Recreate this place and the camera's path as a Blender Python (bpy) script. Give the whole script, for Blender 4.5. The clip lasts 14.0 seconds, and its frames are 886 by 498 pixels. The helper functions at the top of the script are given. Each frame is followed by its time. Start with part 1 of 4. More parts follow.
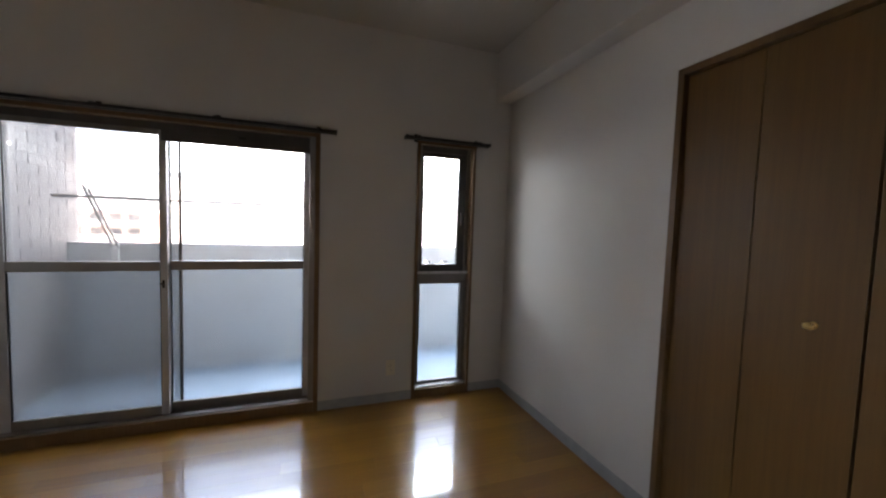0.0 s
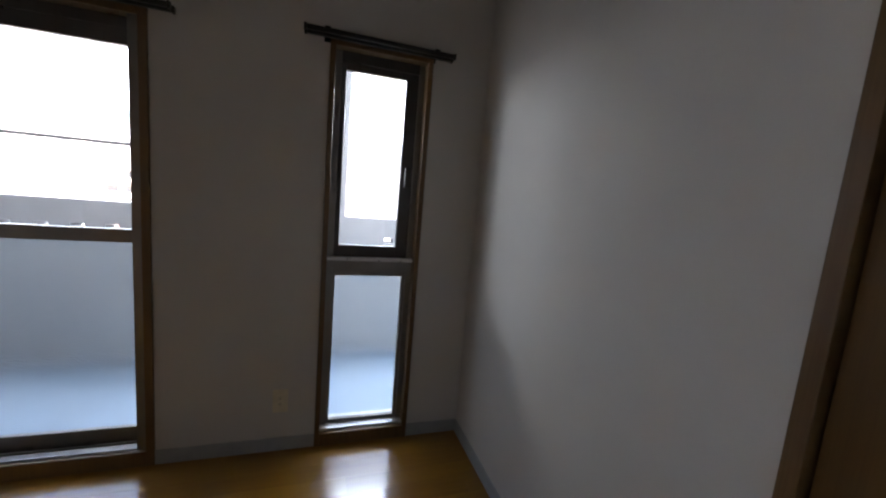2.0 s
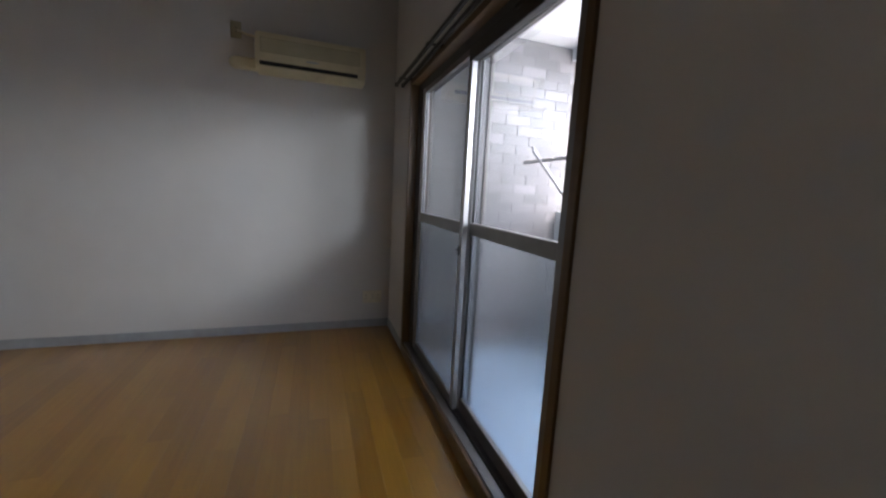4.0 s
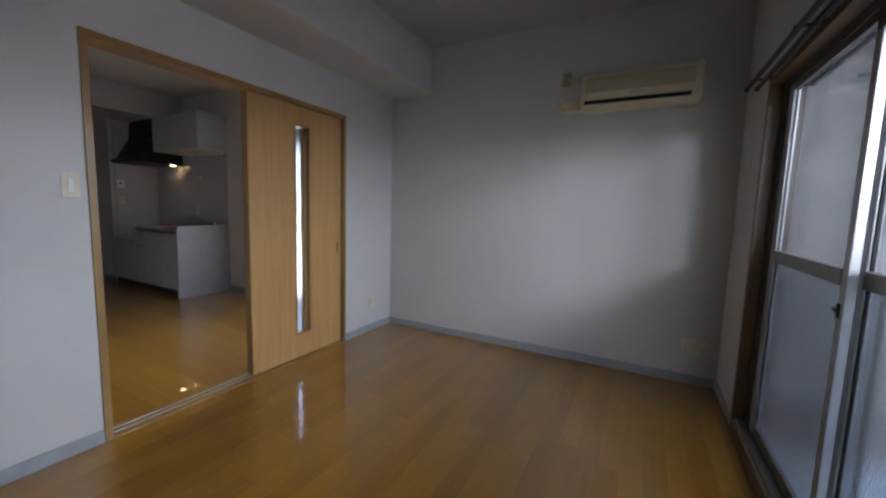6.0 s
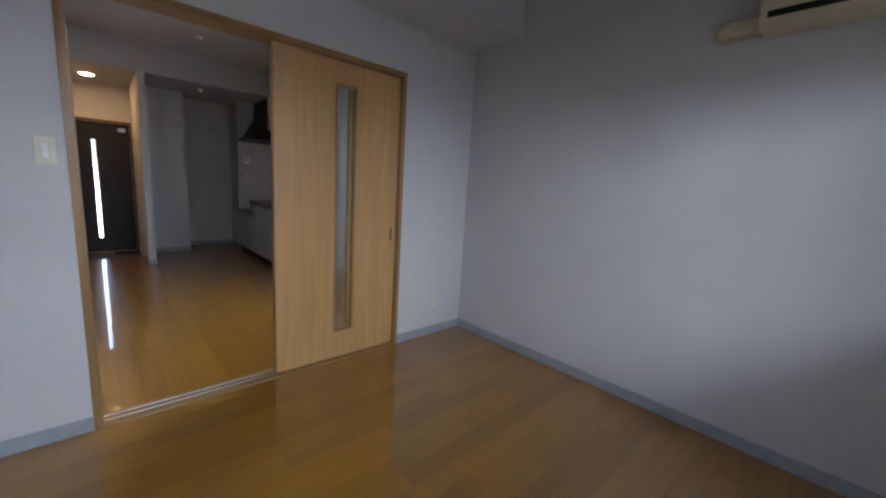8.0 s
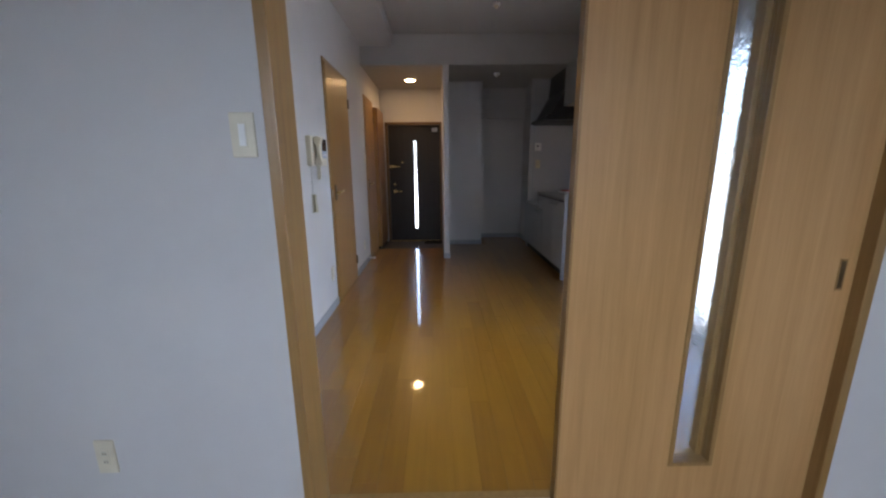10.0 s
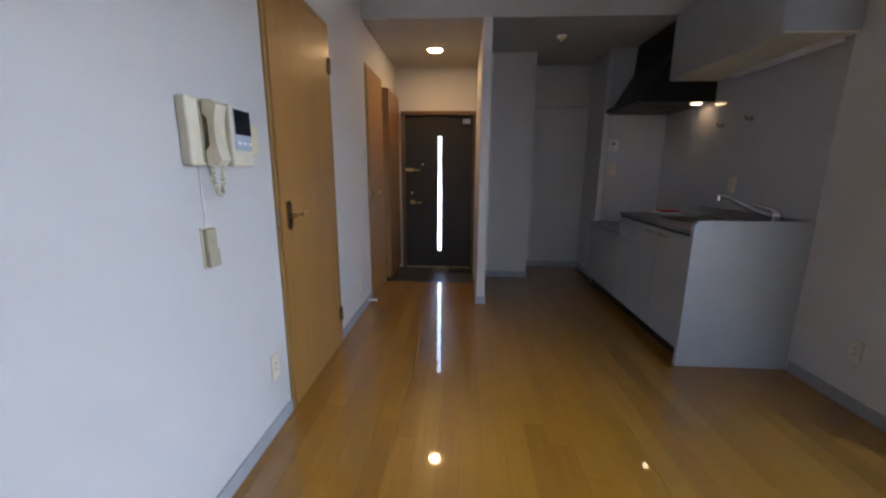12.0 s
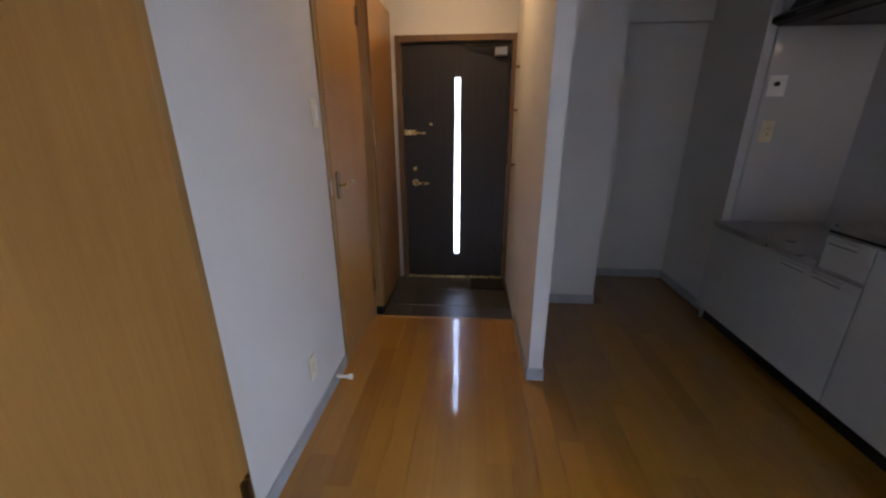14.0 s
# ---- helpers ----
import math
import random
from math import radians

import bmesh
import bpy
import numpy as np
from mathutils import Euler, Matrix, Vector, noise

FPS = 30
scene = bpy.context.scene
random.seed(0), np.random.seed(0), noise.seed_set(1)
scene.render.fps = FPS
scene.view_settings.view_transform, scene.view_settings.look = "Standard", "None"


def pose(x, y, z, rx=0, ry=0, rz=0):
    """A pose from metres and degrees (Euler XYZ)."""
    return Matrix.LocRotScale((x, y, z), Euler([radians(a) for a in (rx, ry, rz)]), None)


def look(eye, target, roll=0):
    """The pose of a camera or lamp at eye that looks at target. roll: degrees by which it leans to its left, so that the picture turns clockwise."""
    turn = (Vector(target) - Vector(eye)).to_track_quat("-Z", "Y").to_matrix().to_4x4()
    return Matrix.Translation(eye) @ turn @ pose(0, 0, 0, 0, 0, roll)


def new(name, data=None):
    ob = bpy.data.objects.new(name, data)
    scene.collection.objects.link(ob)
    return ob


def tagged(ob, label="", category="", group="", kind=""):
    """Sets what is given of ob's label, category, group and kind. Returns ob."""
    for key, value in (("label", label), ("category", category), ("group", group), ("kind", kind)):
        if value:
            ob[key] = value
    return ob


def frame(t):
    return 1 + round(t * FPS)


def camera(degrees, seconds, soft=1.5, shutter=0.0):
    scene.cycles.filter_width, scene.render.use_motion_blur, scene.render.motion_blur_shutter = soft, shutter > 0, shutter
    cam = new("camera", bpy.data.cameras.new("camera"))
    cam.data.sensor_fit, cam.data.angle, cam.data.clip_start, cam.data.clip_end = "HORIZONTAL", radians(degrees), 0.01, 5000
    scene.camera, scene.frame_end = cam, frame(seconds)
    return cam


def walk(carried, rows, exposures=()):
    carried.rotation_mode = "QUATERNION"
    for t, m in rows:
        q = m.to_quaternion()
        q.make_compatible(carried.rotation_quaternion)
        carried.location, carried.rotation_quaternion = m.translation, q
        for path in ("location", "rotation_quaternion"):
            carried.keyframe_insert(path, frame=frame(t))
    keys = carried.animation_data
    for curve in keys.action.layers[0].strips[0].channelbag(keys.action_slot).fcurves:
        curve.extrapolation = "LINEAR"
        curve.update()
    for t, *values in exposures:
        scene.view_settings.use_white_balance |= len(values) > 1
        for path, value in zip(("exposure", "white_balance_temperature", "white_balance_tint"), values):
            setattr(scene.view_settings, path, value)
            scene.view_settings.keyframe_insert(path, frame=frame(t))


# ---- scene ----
cam = camera(99.7, 14.0, soft=2.3)
PATH = [
    (0, (0.332, 0.135, 1.356), (1.016, 2.01, 1.231), 1.9),
    (0.5, (0.508, 0.322, 1.409), (1.544, 2.032, 1.381), 2.0),
    (1, (0.706, 0.49, 1.377), (1.773, 2.176, 1.237), 3.2),
    (1.5, (0.914, 0.715, 1.329), (1.816, 2.493, 1.169), 3.0),
    (2, (1.103, 1.006, 1.318), (1.719, 2.89, 1.056), 4.9),
    (2.5, (1.22, 1.293, 1.284), (0.938, 3.255, 1.023), 6.6),
    (3, (1.285, 1.641, 1.249), (0.471, 3.45, 0.998), 6.4),
    (3.4, (1.352, 1.897, 1.215), (0.126, 3.453, 0.94), 2.6),
    (3.5, (1.333, 1.961, 1.222), (-0.035, 3.387, 0.911), 2.7),
    (4, (1.209, 2.24, 1.205), (-0.66, 2.895, 0.914), 3.1),
    (6.5, (1.179, 2.376, 1.231), (-0.498, 1.317, 0.971), 1.1),
    (7, (0.925, 2.434, 1.191), (-0.671, 1.271, 0.871), 0.9),
    (7.5, (0.642, 2.391, 1.19), (-0.873, 1.123, 0.877), 0.8),
    (8, (0.326, 2.258, 1.238), (-1.021, 0.816, 0.91), 3.5),
    (8.5, (0.093, 2.067, 1.211), (-0.751, 0.289, 0.853), 3.6),
    (9, (-0.065, 1.77, 1.192), (-0.486, -0.149, 0.816), 1.8),
    (11.5, (0.001, -0.136, 1.22), (0.089, -2.073, 0.733), -1.1),
    (12, (0.004, -0.521, 1.205), (0.109, -2.475, 0.791), 0.4),
    (12.5, (0.027, -0.931, 1.211), (0.243, -2.863, 0.741), 1.1),
    (13, (0.105, -1.318, 1.203), (0.117, -3.255, 0.706), -0.1),
    (13.5, (0.144, -1.729, 1.159), (0.37, -3.658, 0.684), -0.9),
    (14, (0.175, -2.14, 1.275), (0.327, -4.03, 0.637), -0.3),
]
EXPOSURES = [(0, 5.2, 7000, 12), (0.5, 5.0, 7000, 12), (2, 4.8, 6700, 12), (3, 4.7, 6600, 12), (4.2, 4.8, 6550, 12), (6.3, 4.9, 6150, 12.5), (9.2, 4.85, 5950, 13.5), (11.3, 5.1, 5850, 12), (14, 5.4, 5800, 12)]
walk(cam, [(t, look(eye, target, roll)) for t, eye, target, roll in PATH], EXPOSURES)

# ---- world and light ----
world = bpy.data.worlds.new("world")
scene.world = world
world.use_nodes = True
wn = world.node_tree
sky = wn.nodes.new("ShaderNodeTexSky")
sky.sky_type, sky.sun_disc = "NISHITA", False
sky.sun_elevation, sky.sun_rotation = radians(50), radians(100)
sky.air_density, sky.dust_density, sky.ozone_density = 0.8, 7.0, 1.0
wn.nodes["Background"].inputs["Strength"].default_value = 0.09
wn.links.new(sky.outputs["Color"], wn.nodes["Background"].inputs["Color"])
sun = new("sun", bpy.data.lights.new("sun", "SUN"))
sun.data.energy, sun.data.angle, sun.data.color = 0.5, radians(25), (1, 0.95, 0.88)
sun.matrix_world = look((16.5, -2.9, 20), (0, 0, 0))


def lamp(name, place, target, watts, size, colour):
    ob = new(name, bpy.data.lights.new(name, "AREA"))
    ob.data.shape, ob.data.size = "DISK", size
    ob.data.energy, ob.data.color = watts, colour
    ob.matrix_world = look(place, target)
    return ob


def sky_lamp(name, place, target, watts, width, height):
    """Sky light falling through an opening."""
    ob = lamp(name, place, target, watts, width, (0.80, 0.89, 1))
    ob.data.shape, ob.data.size_y = "RECTANGLE", height
    return ob


sky_lamp("balcony_sky", (-.3, 4.46, 2.06), (-.3, 2.9, 1.5), 2.3, 1.8, .56)
sky_lamp("balcony_sky", (2.7, 4.46, 2.06), (2.7, 2.9, 1.5), 6.0, 2.8, .56)
sky_lamp("kitchen_window_sky", (-3.1, -1.2, 2.05), (-2.0, -1.2, 1.45), 2.4, 1.7, .6)
lamp("hall_lamp_light", (0.316, -4.60, 2.355), (0.316, -4.601, 0), 0.08, 0.10, (1, 0.60, 0.25))
lamp("hood_lamp_light", (-1.92, -3.93, 1.750), (-1.99, -3.90, 0.9), 0.004, 0.06, (1, 0.60, 0.28))


# ---- materials ----
def shader(name, base, rough=0.5, metal=0.0, spec=0.5, coat=0.0, coat_rough=0.05):
    m = bpy.data.materials.new(name)
    m.use_nodes = True
    b = m.node_tree.nodes["Principled BSDF"]
    b.inputs["Base Color"].default_value = (*base, 1)
    b.inputs["Roughness"].default_value = rough
    b.inputs["Metallic"].default_value = metal
    b.inputs["Specular IOR Level"].default_value = spec
    b.inputs["Coat Weight"].default_value = coat
    b.inputs["Coat Roughness"].default_value = coat_rough
    return m, m.node_tree.nodes, m.node_tree.links, b


def coords(n, l, scale=(1, 1, 1), kind="Object"):
    tc = n.new("ShaderNodeTexCoord")
    mp = n.new("ShaderNodeMapping")
    mp.inputs["Scale"].default_value = scale
    l.new(tc.outputs[kind], mp.inputs["Vector"])
    return mp.outputs["Vector"]


def noise_tex(n, l, vec, scale, detail=4.0, rough=0.55):
    t = n.new("ShaderNodeTexNoise")
    t.inputs["Scale"].default_value = scale
    t.inputs["Detail"].default_value = detail
    t.inputs["Roughness"].default_value = rough
    l.new(vec, t.inputs["Vector"])
    return t.outputs["Fac"]


def ramp(n, l, fac, stops):
    r = n.new("ShaderNodeValToRGB")
    r.color_ramp.elements[0].position, r.color_ramp.elements[0].color = stops[0][0], (*stops[0][1], 1)
    r.color_ramp.elements[1].position, r.color_ramp.elements[1].color = stops[-1][0], (*stops[-1][1], 1)
    for p, c in stops[1:-1]:
        r.color_ramp.elements.new(p).color = (*c, 1)
    l.new(fac, r.inputs["Fac"])
    return r.outputs["Color"]


def bump(n, l, height, b, strength, distance):
    k = n.new("ShaderNodeBump")
    k.inputs["Strength"].default_value, k.inputs["Distance"].default_value = strength, distance
    l.new(height, k.inputs["Height"])
    l.new(k.outputs["Normal"], b.inputs["Normal"])


def math_node(n, l, op, a, b):
    k = n.new("ShaderNodeMath")
    k.operation = op
    for i, v in enumerate((a, b)):
        if isinstance(v, (int, float)):
            k.inputs[i].default_value = v
        else:
            l.new(v, k.inputs[i])
    return k.outputs[0]


def map_range(n, l, v, lo, hi):
    k = n.new("ShaderNodeMapRange")
    k.inputs["To Min"].default_value, k.inputs["To Max"].default_value = lo, hi
    l.new(v, k.inputs["Value"])
    return k.outputs["Result"]


def wallpaper(name, base, relief=0.35):
    m, n, l, b = shader(name, base, 0.75, spec=0.25)
    v = coords(n, l)
    fine = noise_tex(n, l, v, 330, 3)
    weave = noise_tex(n, l, coords(n, l, (60, 60, 220)), 1.6, 2)
    big = noise_tex(n, l, v, 1.7, 3)
    dark = tuple(c * 0.93 for c in base)
    l.new(ramp(n, l, big, [(0.3, dark), (0.7, base)]), b.inputs["Base Color"])
    bump(n, l, math_node(n, l, "ADD", fine, weave), b, relief, 0.0012)
    return m


def plain(name, base, rough=0.4, metal=0.0, wear=0.08, scale=14, spec=0.5, coat=0.0):
    """Painted, moulded or metal surface with slight mottling and uneven gloss."""
    m, n, l, b = shader(name, base, rough, metal, spec, coat)
    v = coords(n, l)
    f = noise_tex(n, l, v, scale, 5)
    l.new(ramp(n, l, f, [(0.3, tuple(c * (1 - wear) for c in base)), (0.7, tuple(min(1, c * (1 + wear)) for c in base))]), b.inputs["Base Color"])
    l.new(map_range(n, l, noise_tex(n, l, v, scale * 4, 3), max(0.02, rough - 0.08), rough + 0.08), b.inputs["Roughness"])
    return m


def veneer(name, dark, light, grain=(30, 30, 1.2), rough=0.42, coat=0.15):
    """Wood-print sheet: long vertical grain, fine pores."""
    m, n, l, b = shader(name, light, rough, coat=coat, coat_rough=0.2)
    v = coords(n, l, grain)
    g = noise_tex(n, l, v, 1.5, 7, 0.62)
    pores = noise_tex(n, l, coords(n, l, (260, 260, 6)), 1.0, 2)
    big = noise_tex(n, l, coords(n, l, (3, 3, 0.4)), 1.2, 2)
    mixed = math_node(n, l, "ADD", math_node(n, l, "MULTIPLY", g, 0.55), math_node(n, l, "ADD", math_node(n, l, "MULTIPLY", pores, 0.2), math_node(n, l, "MULTIPLY", big, 0.25)))
    l.new(ramp(n, l, mixed, [(0.36, dark), (0.66, light)]), b.inputs["Base Color"])
    bump(n, l, pores, b, 0.08, 0.0006)
    return m


def plank_wood(name, axis):
    """Lacquered floor board; every board has its own tone."""
    m, n, l, b = shader(name, (0.5, 0.28, 0.09), 0.3, coat=1.0, coat_rough=0.04)
    stretch = (1.3, 26, 26) if axis == "x" else (26, 1.3, 26)
    info = n.new("ShaderNodeObjectInfo")
    geo = n.new("ShaderNodeNewGeometry")
    shift = n.new("ShaderNodeVectorMath")
    shift.operation = "MULTIPLY_ADD"
    comb = n.new("ShaderNodeCombineXYZ")
    for i in range(3):
        l.new(info.outputs["Random"], comb.inputs[i])
    shift.inputs[1].default_value = (37, 53, 11)
    l.new(comb.outputs[0], shift.inputs[0])
    l.new(geo.outputs["Position"], shift.inputs[2])
    mp = n.new("ShaderNodeMapping")
    mp.inputs["Scale"].default_value = stretch
    l.new(shift.outputs[0], mp.inputs["Vector"])
    g = noise_tex(n, l, mp.outputs["Vector"], 1.6, 7, 0.6)
    tone = math_node(n, l, "ADD", math_node(n, l, "MULTIPLY", g, 0.6), math_node(n, l, "MULTIPLY", info.outputs["Random"], 0.4))
    l.new(ramp(n, l, tone, [(0.2, (0.225, 0.098, 0.009)), (0.5, (0.285, 0.130, 0.012)), (0.85, (0.350, 0.168, 0.018))]), b.inputs["Base Color"])
    wear = noise_tex(n, l, geo.outputs["Position"], 7, 5)
    l.new(map_range(n, l, wear, 0.02, 0.075), b.inputs["Coat Roughness"])
    wave = noise_tex(n, l, geo.outputs["Position"], 5.5, 2)
    bump(n, l, wave, b, 0.10, 0.004)
    l.new(b.inputs["Normal"].links[0].from_socket, b.inputs["Coat Normal"])
    return m


def glass(name, rough=0.0, tint=(1, 1, 1), pattern=0.0):
    m, n, l, b = shader(name, tint, rough)
    b.inputs["Transmission Weight"].default_value = 1
    b.inputs["IOR"].default_value = 1.45
    if pattern:
        v = coords(n, l)
        w = n.new("ShaderNodeTexVoronoi")
        w.inputs["Scale"].default_value = 95
        l.new(v, w.inputs["Vector"])
        bump(n, l, math_node(n, l, "ADD", w.outputs["Distance"], noise_tex(n, l, v, 160, 2)), b, pattern, 0.004)
    return m


def glow(name, colour, strength):
    m, n, l, b = shader(name, (0.9, 0.9, 0.9), 0.4)
    b.inputs["Emission Color"].default_value = (*colour, 1)
    b.inputs["Emission Strength"].default_value = strength
    return m


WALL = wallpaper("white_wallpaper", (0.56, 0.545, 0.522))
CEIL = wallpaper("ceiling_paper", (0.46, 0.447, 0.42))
BASE = plain("grey_vinyl_base", (0.30, 0.31, 0.32), 0.5)
OAK = veneer("light_oak_sheet", (0.39, 0.212, 0.072), (0.52, 0.300, 0.120))
OAKDARK = veneer("oak_trim", (0.23, 0.125, 0.036), (0.33, 0.19, 0.062), rough=0.4)
HALLWOOD = veneer("brown_door_sheet", (0.27, 0.130, 0.029), (0.345, 0.178, 0.043), rough=0.42, coat=0.1)
SHOEWOOD = veneer("red_brown_sheet", (0.19, 0.088, 0.020), (0.26, 0.128, 0.032), rough=0.3, coat=0.3)
CLOSETWOOD = veneer("brown_closet_sheet", (0.085, 0.040, 0.008), (0.125, 0.063, 0.013), rough=0.45, coat=0.1)
PLANKX, PLANKY = plank_wood("floor_board_x", "x"), plank_wood("floor_board_y", "y")
GROOVE = plain("floor_groove", (0.20, 0.095, 0.02), 0.6)
ALU = plain("bronze_aluminium", (0.22, 0.205, 0.195), 0.34, 0.75, 0.1, 9)
# paler copy of the sash aluminium: daylight on the stiles put into the colour
ALULIT = plain("lit_aluminium", (0.40, 0.40, 0.41), 0.36, 0.5, 0.08, 9)
CASING = veneer("dark_brown_casing", (0.095, 0.050, 0.018), (0.150, 0.083, 0.030), rough=0.42)
ALUDARK = plain("dark_aluminium", (0.075, 0.07, 0.07), 0.4, 0.6, 0.12, 9)
ALULIGHT = plain("pale_aluminium", (0.55, 0.54, 0.53), 0.3, 0.85, 0.08, 9)
RAIL = plain("black_rail", (0.02, 0.018, 0.017), 0.38, 0.3)
RUBBER = plain("black_rubber", (0.02, 0.02, 0.02), 0.7)
CLEAR = glass("clear_glass")
FROST = glass("frosted_figured_glass", 0.16, (0.76, 0.81, 0.84), 0.13)
SLIT = glass("frosted_slit_glass", 0.13, (0.92, 0.96, 0.97), 0.15)
IVORY = plain("ivory_plastic", (0.62, 0.57, 0.43), 0.4)
CREAM = plain("yellowed_plastic", (0.60, 0.53, 0.35), 0.42)
CREAMDARK = plain("beige_grille", (0.36, 0.32, 0.21), 0.5)
WHITEP = plain("white_plastic", (0.74, 0.73, 0.69), 0.35)
BRASS = plain("brass", (0.62, 0.46, 0.20), 0.28, 1.0)
BRONZE = plain("antique_bronze", (0.20, 0.145, 0.085), 0.35, 1.0)
CHROME = plain("chrome", (0.78, 0.78, 0.78), 0.12, 1.0, 0.03)
STEEL = plain("brushed_steel", (0.36, 0.35, 0.34), 0.30, 1.0, 0.06, 5)
BLACKP = plain("black_enamel", (0.008, 0.008, 0.009), 0.36, 0.0, spec=0.25)
SCREEN = plain("dark_screen", (0.012, 0.014, 0.018), 0.12, 0, 0.05)
GREYBLUE = plain("grey_button_field", (0.33, 0.38, 0.46), 0.4)
CABINET = plain("grey_white_laminate", (0.35, 0.365, 0.37), 0.33, 0, 0.04, 8)
PANELT = plain("kitchen_wall_panel", (0.46, 0.455, 0.465), 0.12, 0, 0.03, 3)
REDP = plain("red_plastic", (0.45, 0.03, 0.02), 0.4)
DOORMETAL = veneer("dark_woodgrain_steel", (0.022, 0.020, 0.020), (0.034, 0.030, 0.029), rough=0.45, coat=0.0)
DOORMETAL.node_tree.nodes["Principled BSDF"].inputs["Specular IOR Level"].default_value = 0.25
SLATE = plain("dark_floor_tile", (0.045, 0.043, 0.042), 0.42, 0, 0.25, 20)
MORTAR = plain("dark_mortar", (0.06, 0.058, 0.055), 0.8)
MAT = plain("black_mat", (0.012, 0.012, 0.012), 0.9, 0, 0.2, 60)
PLASTER = plain("balcony_paint", (0.42, 0.43, 0.44), 0.8, 0, 0.06, 5)
DECK = plain("balcony_floor_sheet", (0.22, 0.29, 0.38), 0.55, 0, 0.08, 6)
PIPE = plain("grey_downpipe", (0.20, 0.20, 0.205), 0.5)
JOINT = plain("grey_tile_mortar", (0.15, 0.15, 0.155), 0.85)
FARWALL = plain("far_facade", (0.80, 0.80, 0.80), 0.8)
FARWARM = plain("far_facade_warm", (0.62, 0.42, 0.36), 0.8)
FARGLASS = plain("far_window", (0.10, 0.105, 0.11), 0.6)
ASPHALT = plain("far_ground", (0.36, 0.36, 0.36), 0.9, 0, 0.3, 0.1)


def tile_material():
    m, n, l, b = shader("grey_wall_tile", (0.45, 0.44, 0.46), 0.45)
    info = n.new("ShaderNodeObjectInfo")
    f = noise_tex(n, l, coords(n, l), 40, 4)
    t = math_node(n, l, "ADD", math_node(n, l, "MULTIPLY", f, 0.3), math_node(n, l, "MULTIPLY", info.outputs["Random"], 0.7))
    l.new(ramp(n, l, t, [(0.15, (0.10, 0.10, 0.108)), (0.5, (0.135, 0.133, 0.142)), (0.85, (0.20, 0.197, 0.205))]), b.inputs["Base Color"])
    return m


TILE = tile_material()


def netting():
    m, n, l, b = shader("grey_netting", (0.30, 0.31, 0.32), 0.8)
    mix, clear = n.new("ShaderNodeMixShader"), n.new("ShaderNodeBsdfTransparent")
    mix.inputs[0].default_value = 0.40
    l.new(clear.outputs[0], mix.inputs[1])
    l.new(b.outputs[0], mix.inputs[2])
    l.new(mix.outputs[0], n["Material Output"].inputs["Surface"])
    return m


NETTING = netting()

# ---- building helpers ----
ORIGIN = {}


def box(bm, x0, x1, y0, y1, z0, z1, bevel=0.0):
    made = bmesh.ops.create_cube(bm, size=1)["verts"]
    bmesh.ops.scale(bm, vec=(x1 - x0, y1 - y0, z1 - z0), verts=made)
    bmesh.ops.translate(bm, vec=((x0 + x1) / 2, (y0 + y1) / 2, (z0 + z1) / 2), verts=made)
    if bevel:
        edges = list({e for v in made for e in v.link_edges})
        bmesh.ops.bevel(bm, geom=edges, offset=bevel, segments=2, affect="EDGES", profile=0.5)
    return bm


def boxes(*rows, bevel=0.0):
    bm = bmesh.new()
    for r in rows:
        box(bm, *r, bevel=bevel)
    return bm


def rod(bm, a, b, r, r2=None, seg=14):
    a, b = Vector(a), Vector(b)
    d = b - a
    m = Matrix.Translation((a + b) / 2) @ d.to_track_quat("Z", "Y").to_matrix().to_4x4()
    bmesh.ops.create_cone(bm, cap_ends=True, segments=seg, radius1=r, radius2=r if r2 is None else r2, depth=d.length, matrix=m)
    return bm


def tube(bm, pts, r, seg=10):
    for a, b in zip(pts, pts[1:]):
        rod(bm, a, b, r, seg=seg)
        bmesh.ops.create_uvsphere(bm, u_segments=seg, v_segments=6, radius=r, matrix=Matrix.Translation(b))
    return bm


def ball(bm, c, r, squash=(1, 1, 1)):
    bmesh.ops.create_uvsphere(bm, u_segments=16, v_segments=10, radius=r, matrix=Matrix.Translation(c) @ Matrix.Diagonal((*squash, 1)))
    return bm


def prism(bm, outline, axis, lo, hi):
    """Extrude a 2D outline along an axis: 'x' takes (y, z), 'y' takes (x, z), 'z' takes (x, y)."""
    def at(p, h):
        return {"x": (h, p[0], p[1]), "y": (p[0], h, p[1]), "z": (p[0], p[1], h)}[axis]
    a = [bm.verts.new(at(p, lo)) for p in outline]
    b = [bm.verts.new(at(p, hi)) for p in outline]
    bm.faces.new(a), bm.faces.new(b[::-1])
    for i in range(len(a)):
        j = (i + 1) % len(a)
        bm.faces.new((a[j], a[i], b[i], b[j]))
    bmesh.ops.recalc_face_normals(bm, faces=bm.faces[:])
    return bm


def finish(name, bm, material, origin=(0, 0, 0), smooth=False):
    me = bpy.data.meshes.new(name)
    bmesh.ops.translate(bm, vec=-Vector(origin), verts=bm.verts[:])
    bm.to_mesh(me)
    bm.free()
    me.materials.append(material)
    if smooth:
        me.polygons.foreach_set("use_smooth", [True] * len(me.polygons))
        me.set_sharp_from_angle(angle=radians(40))
    return new(name, me)


def structure(name, bm, material, label, category):
    return tagged(finish(name, bm, material), label, category, kind="structure")


def thing(name, place, label, category, group="", kind=""):
    ob = new(name)
    ob.empty_display_size = 0.05
    ob.location = place
    ORIGIN[ob] = Vector(place)
    return tagged(ob, label, category, group, kind)


def part(name, bm, material, parent, label="", smooth=False):
    base = ORIGIN.get(parent, Vector((0, 0, 0)))
    ob = finish(name, bm, material, base, smooth)
    ob.parent = parent
    ORIGIN[ob] = base
    return tagged(ob, label)


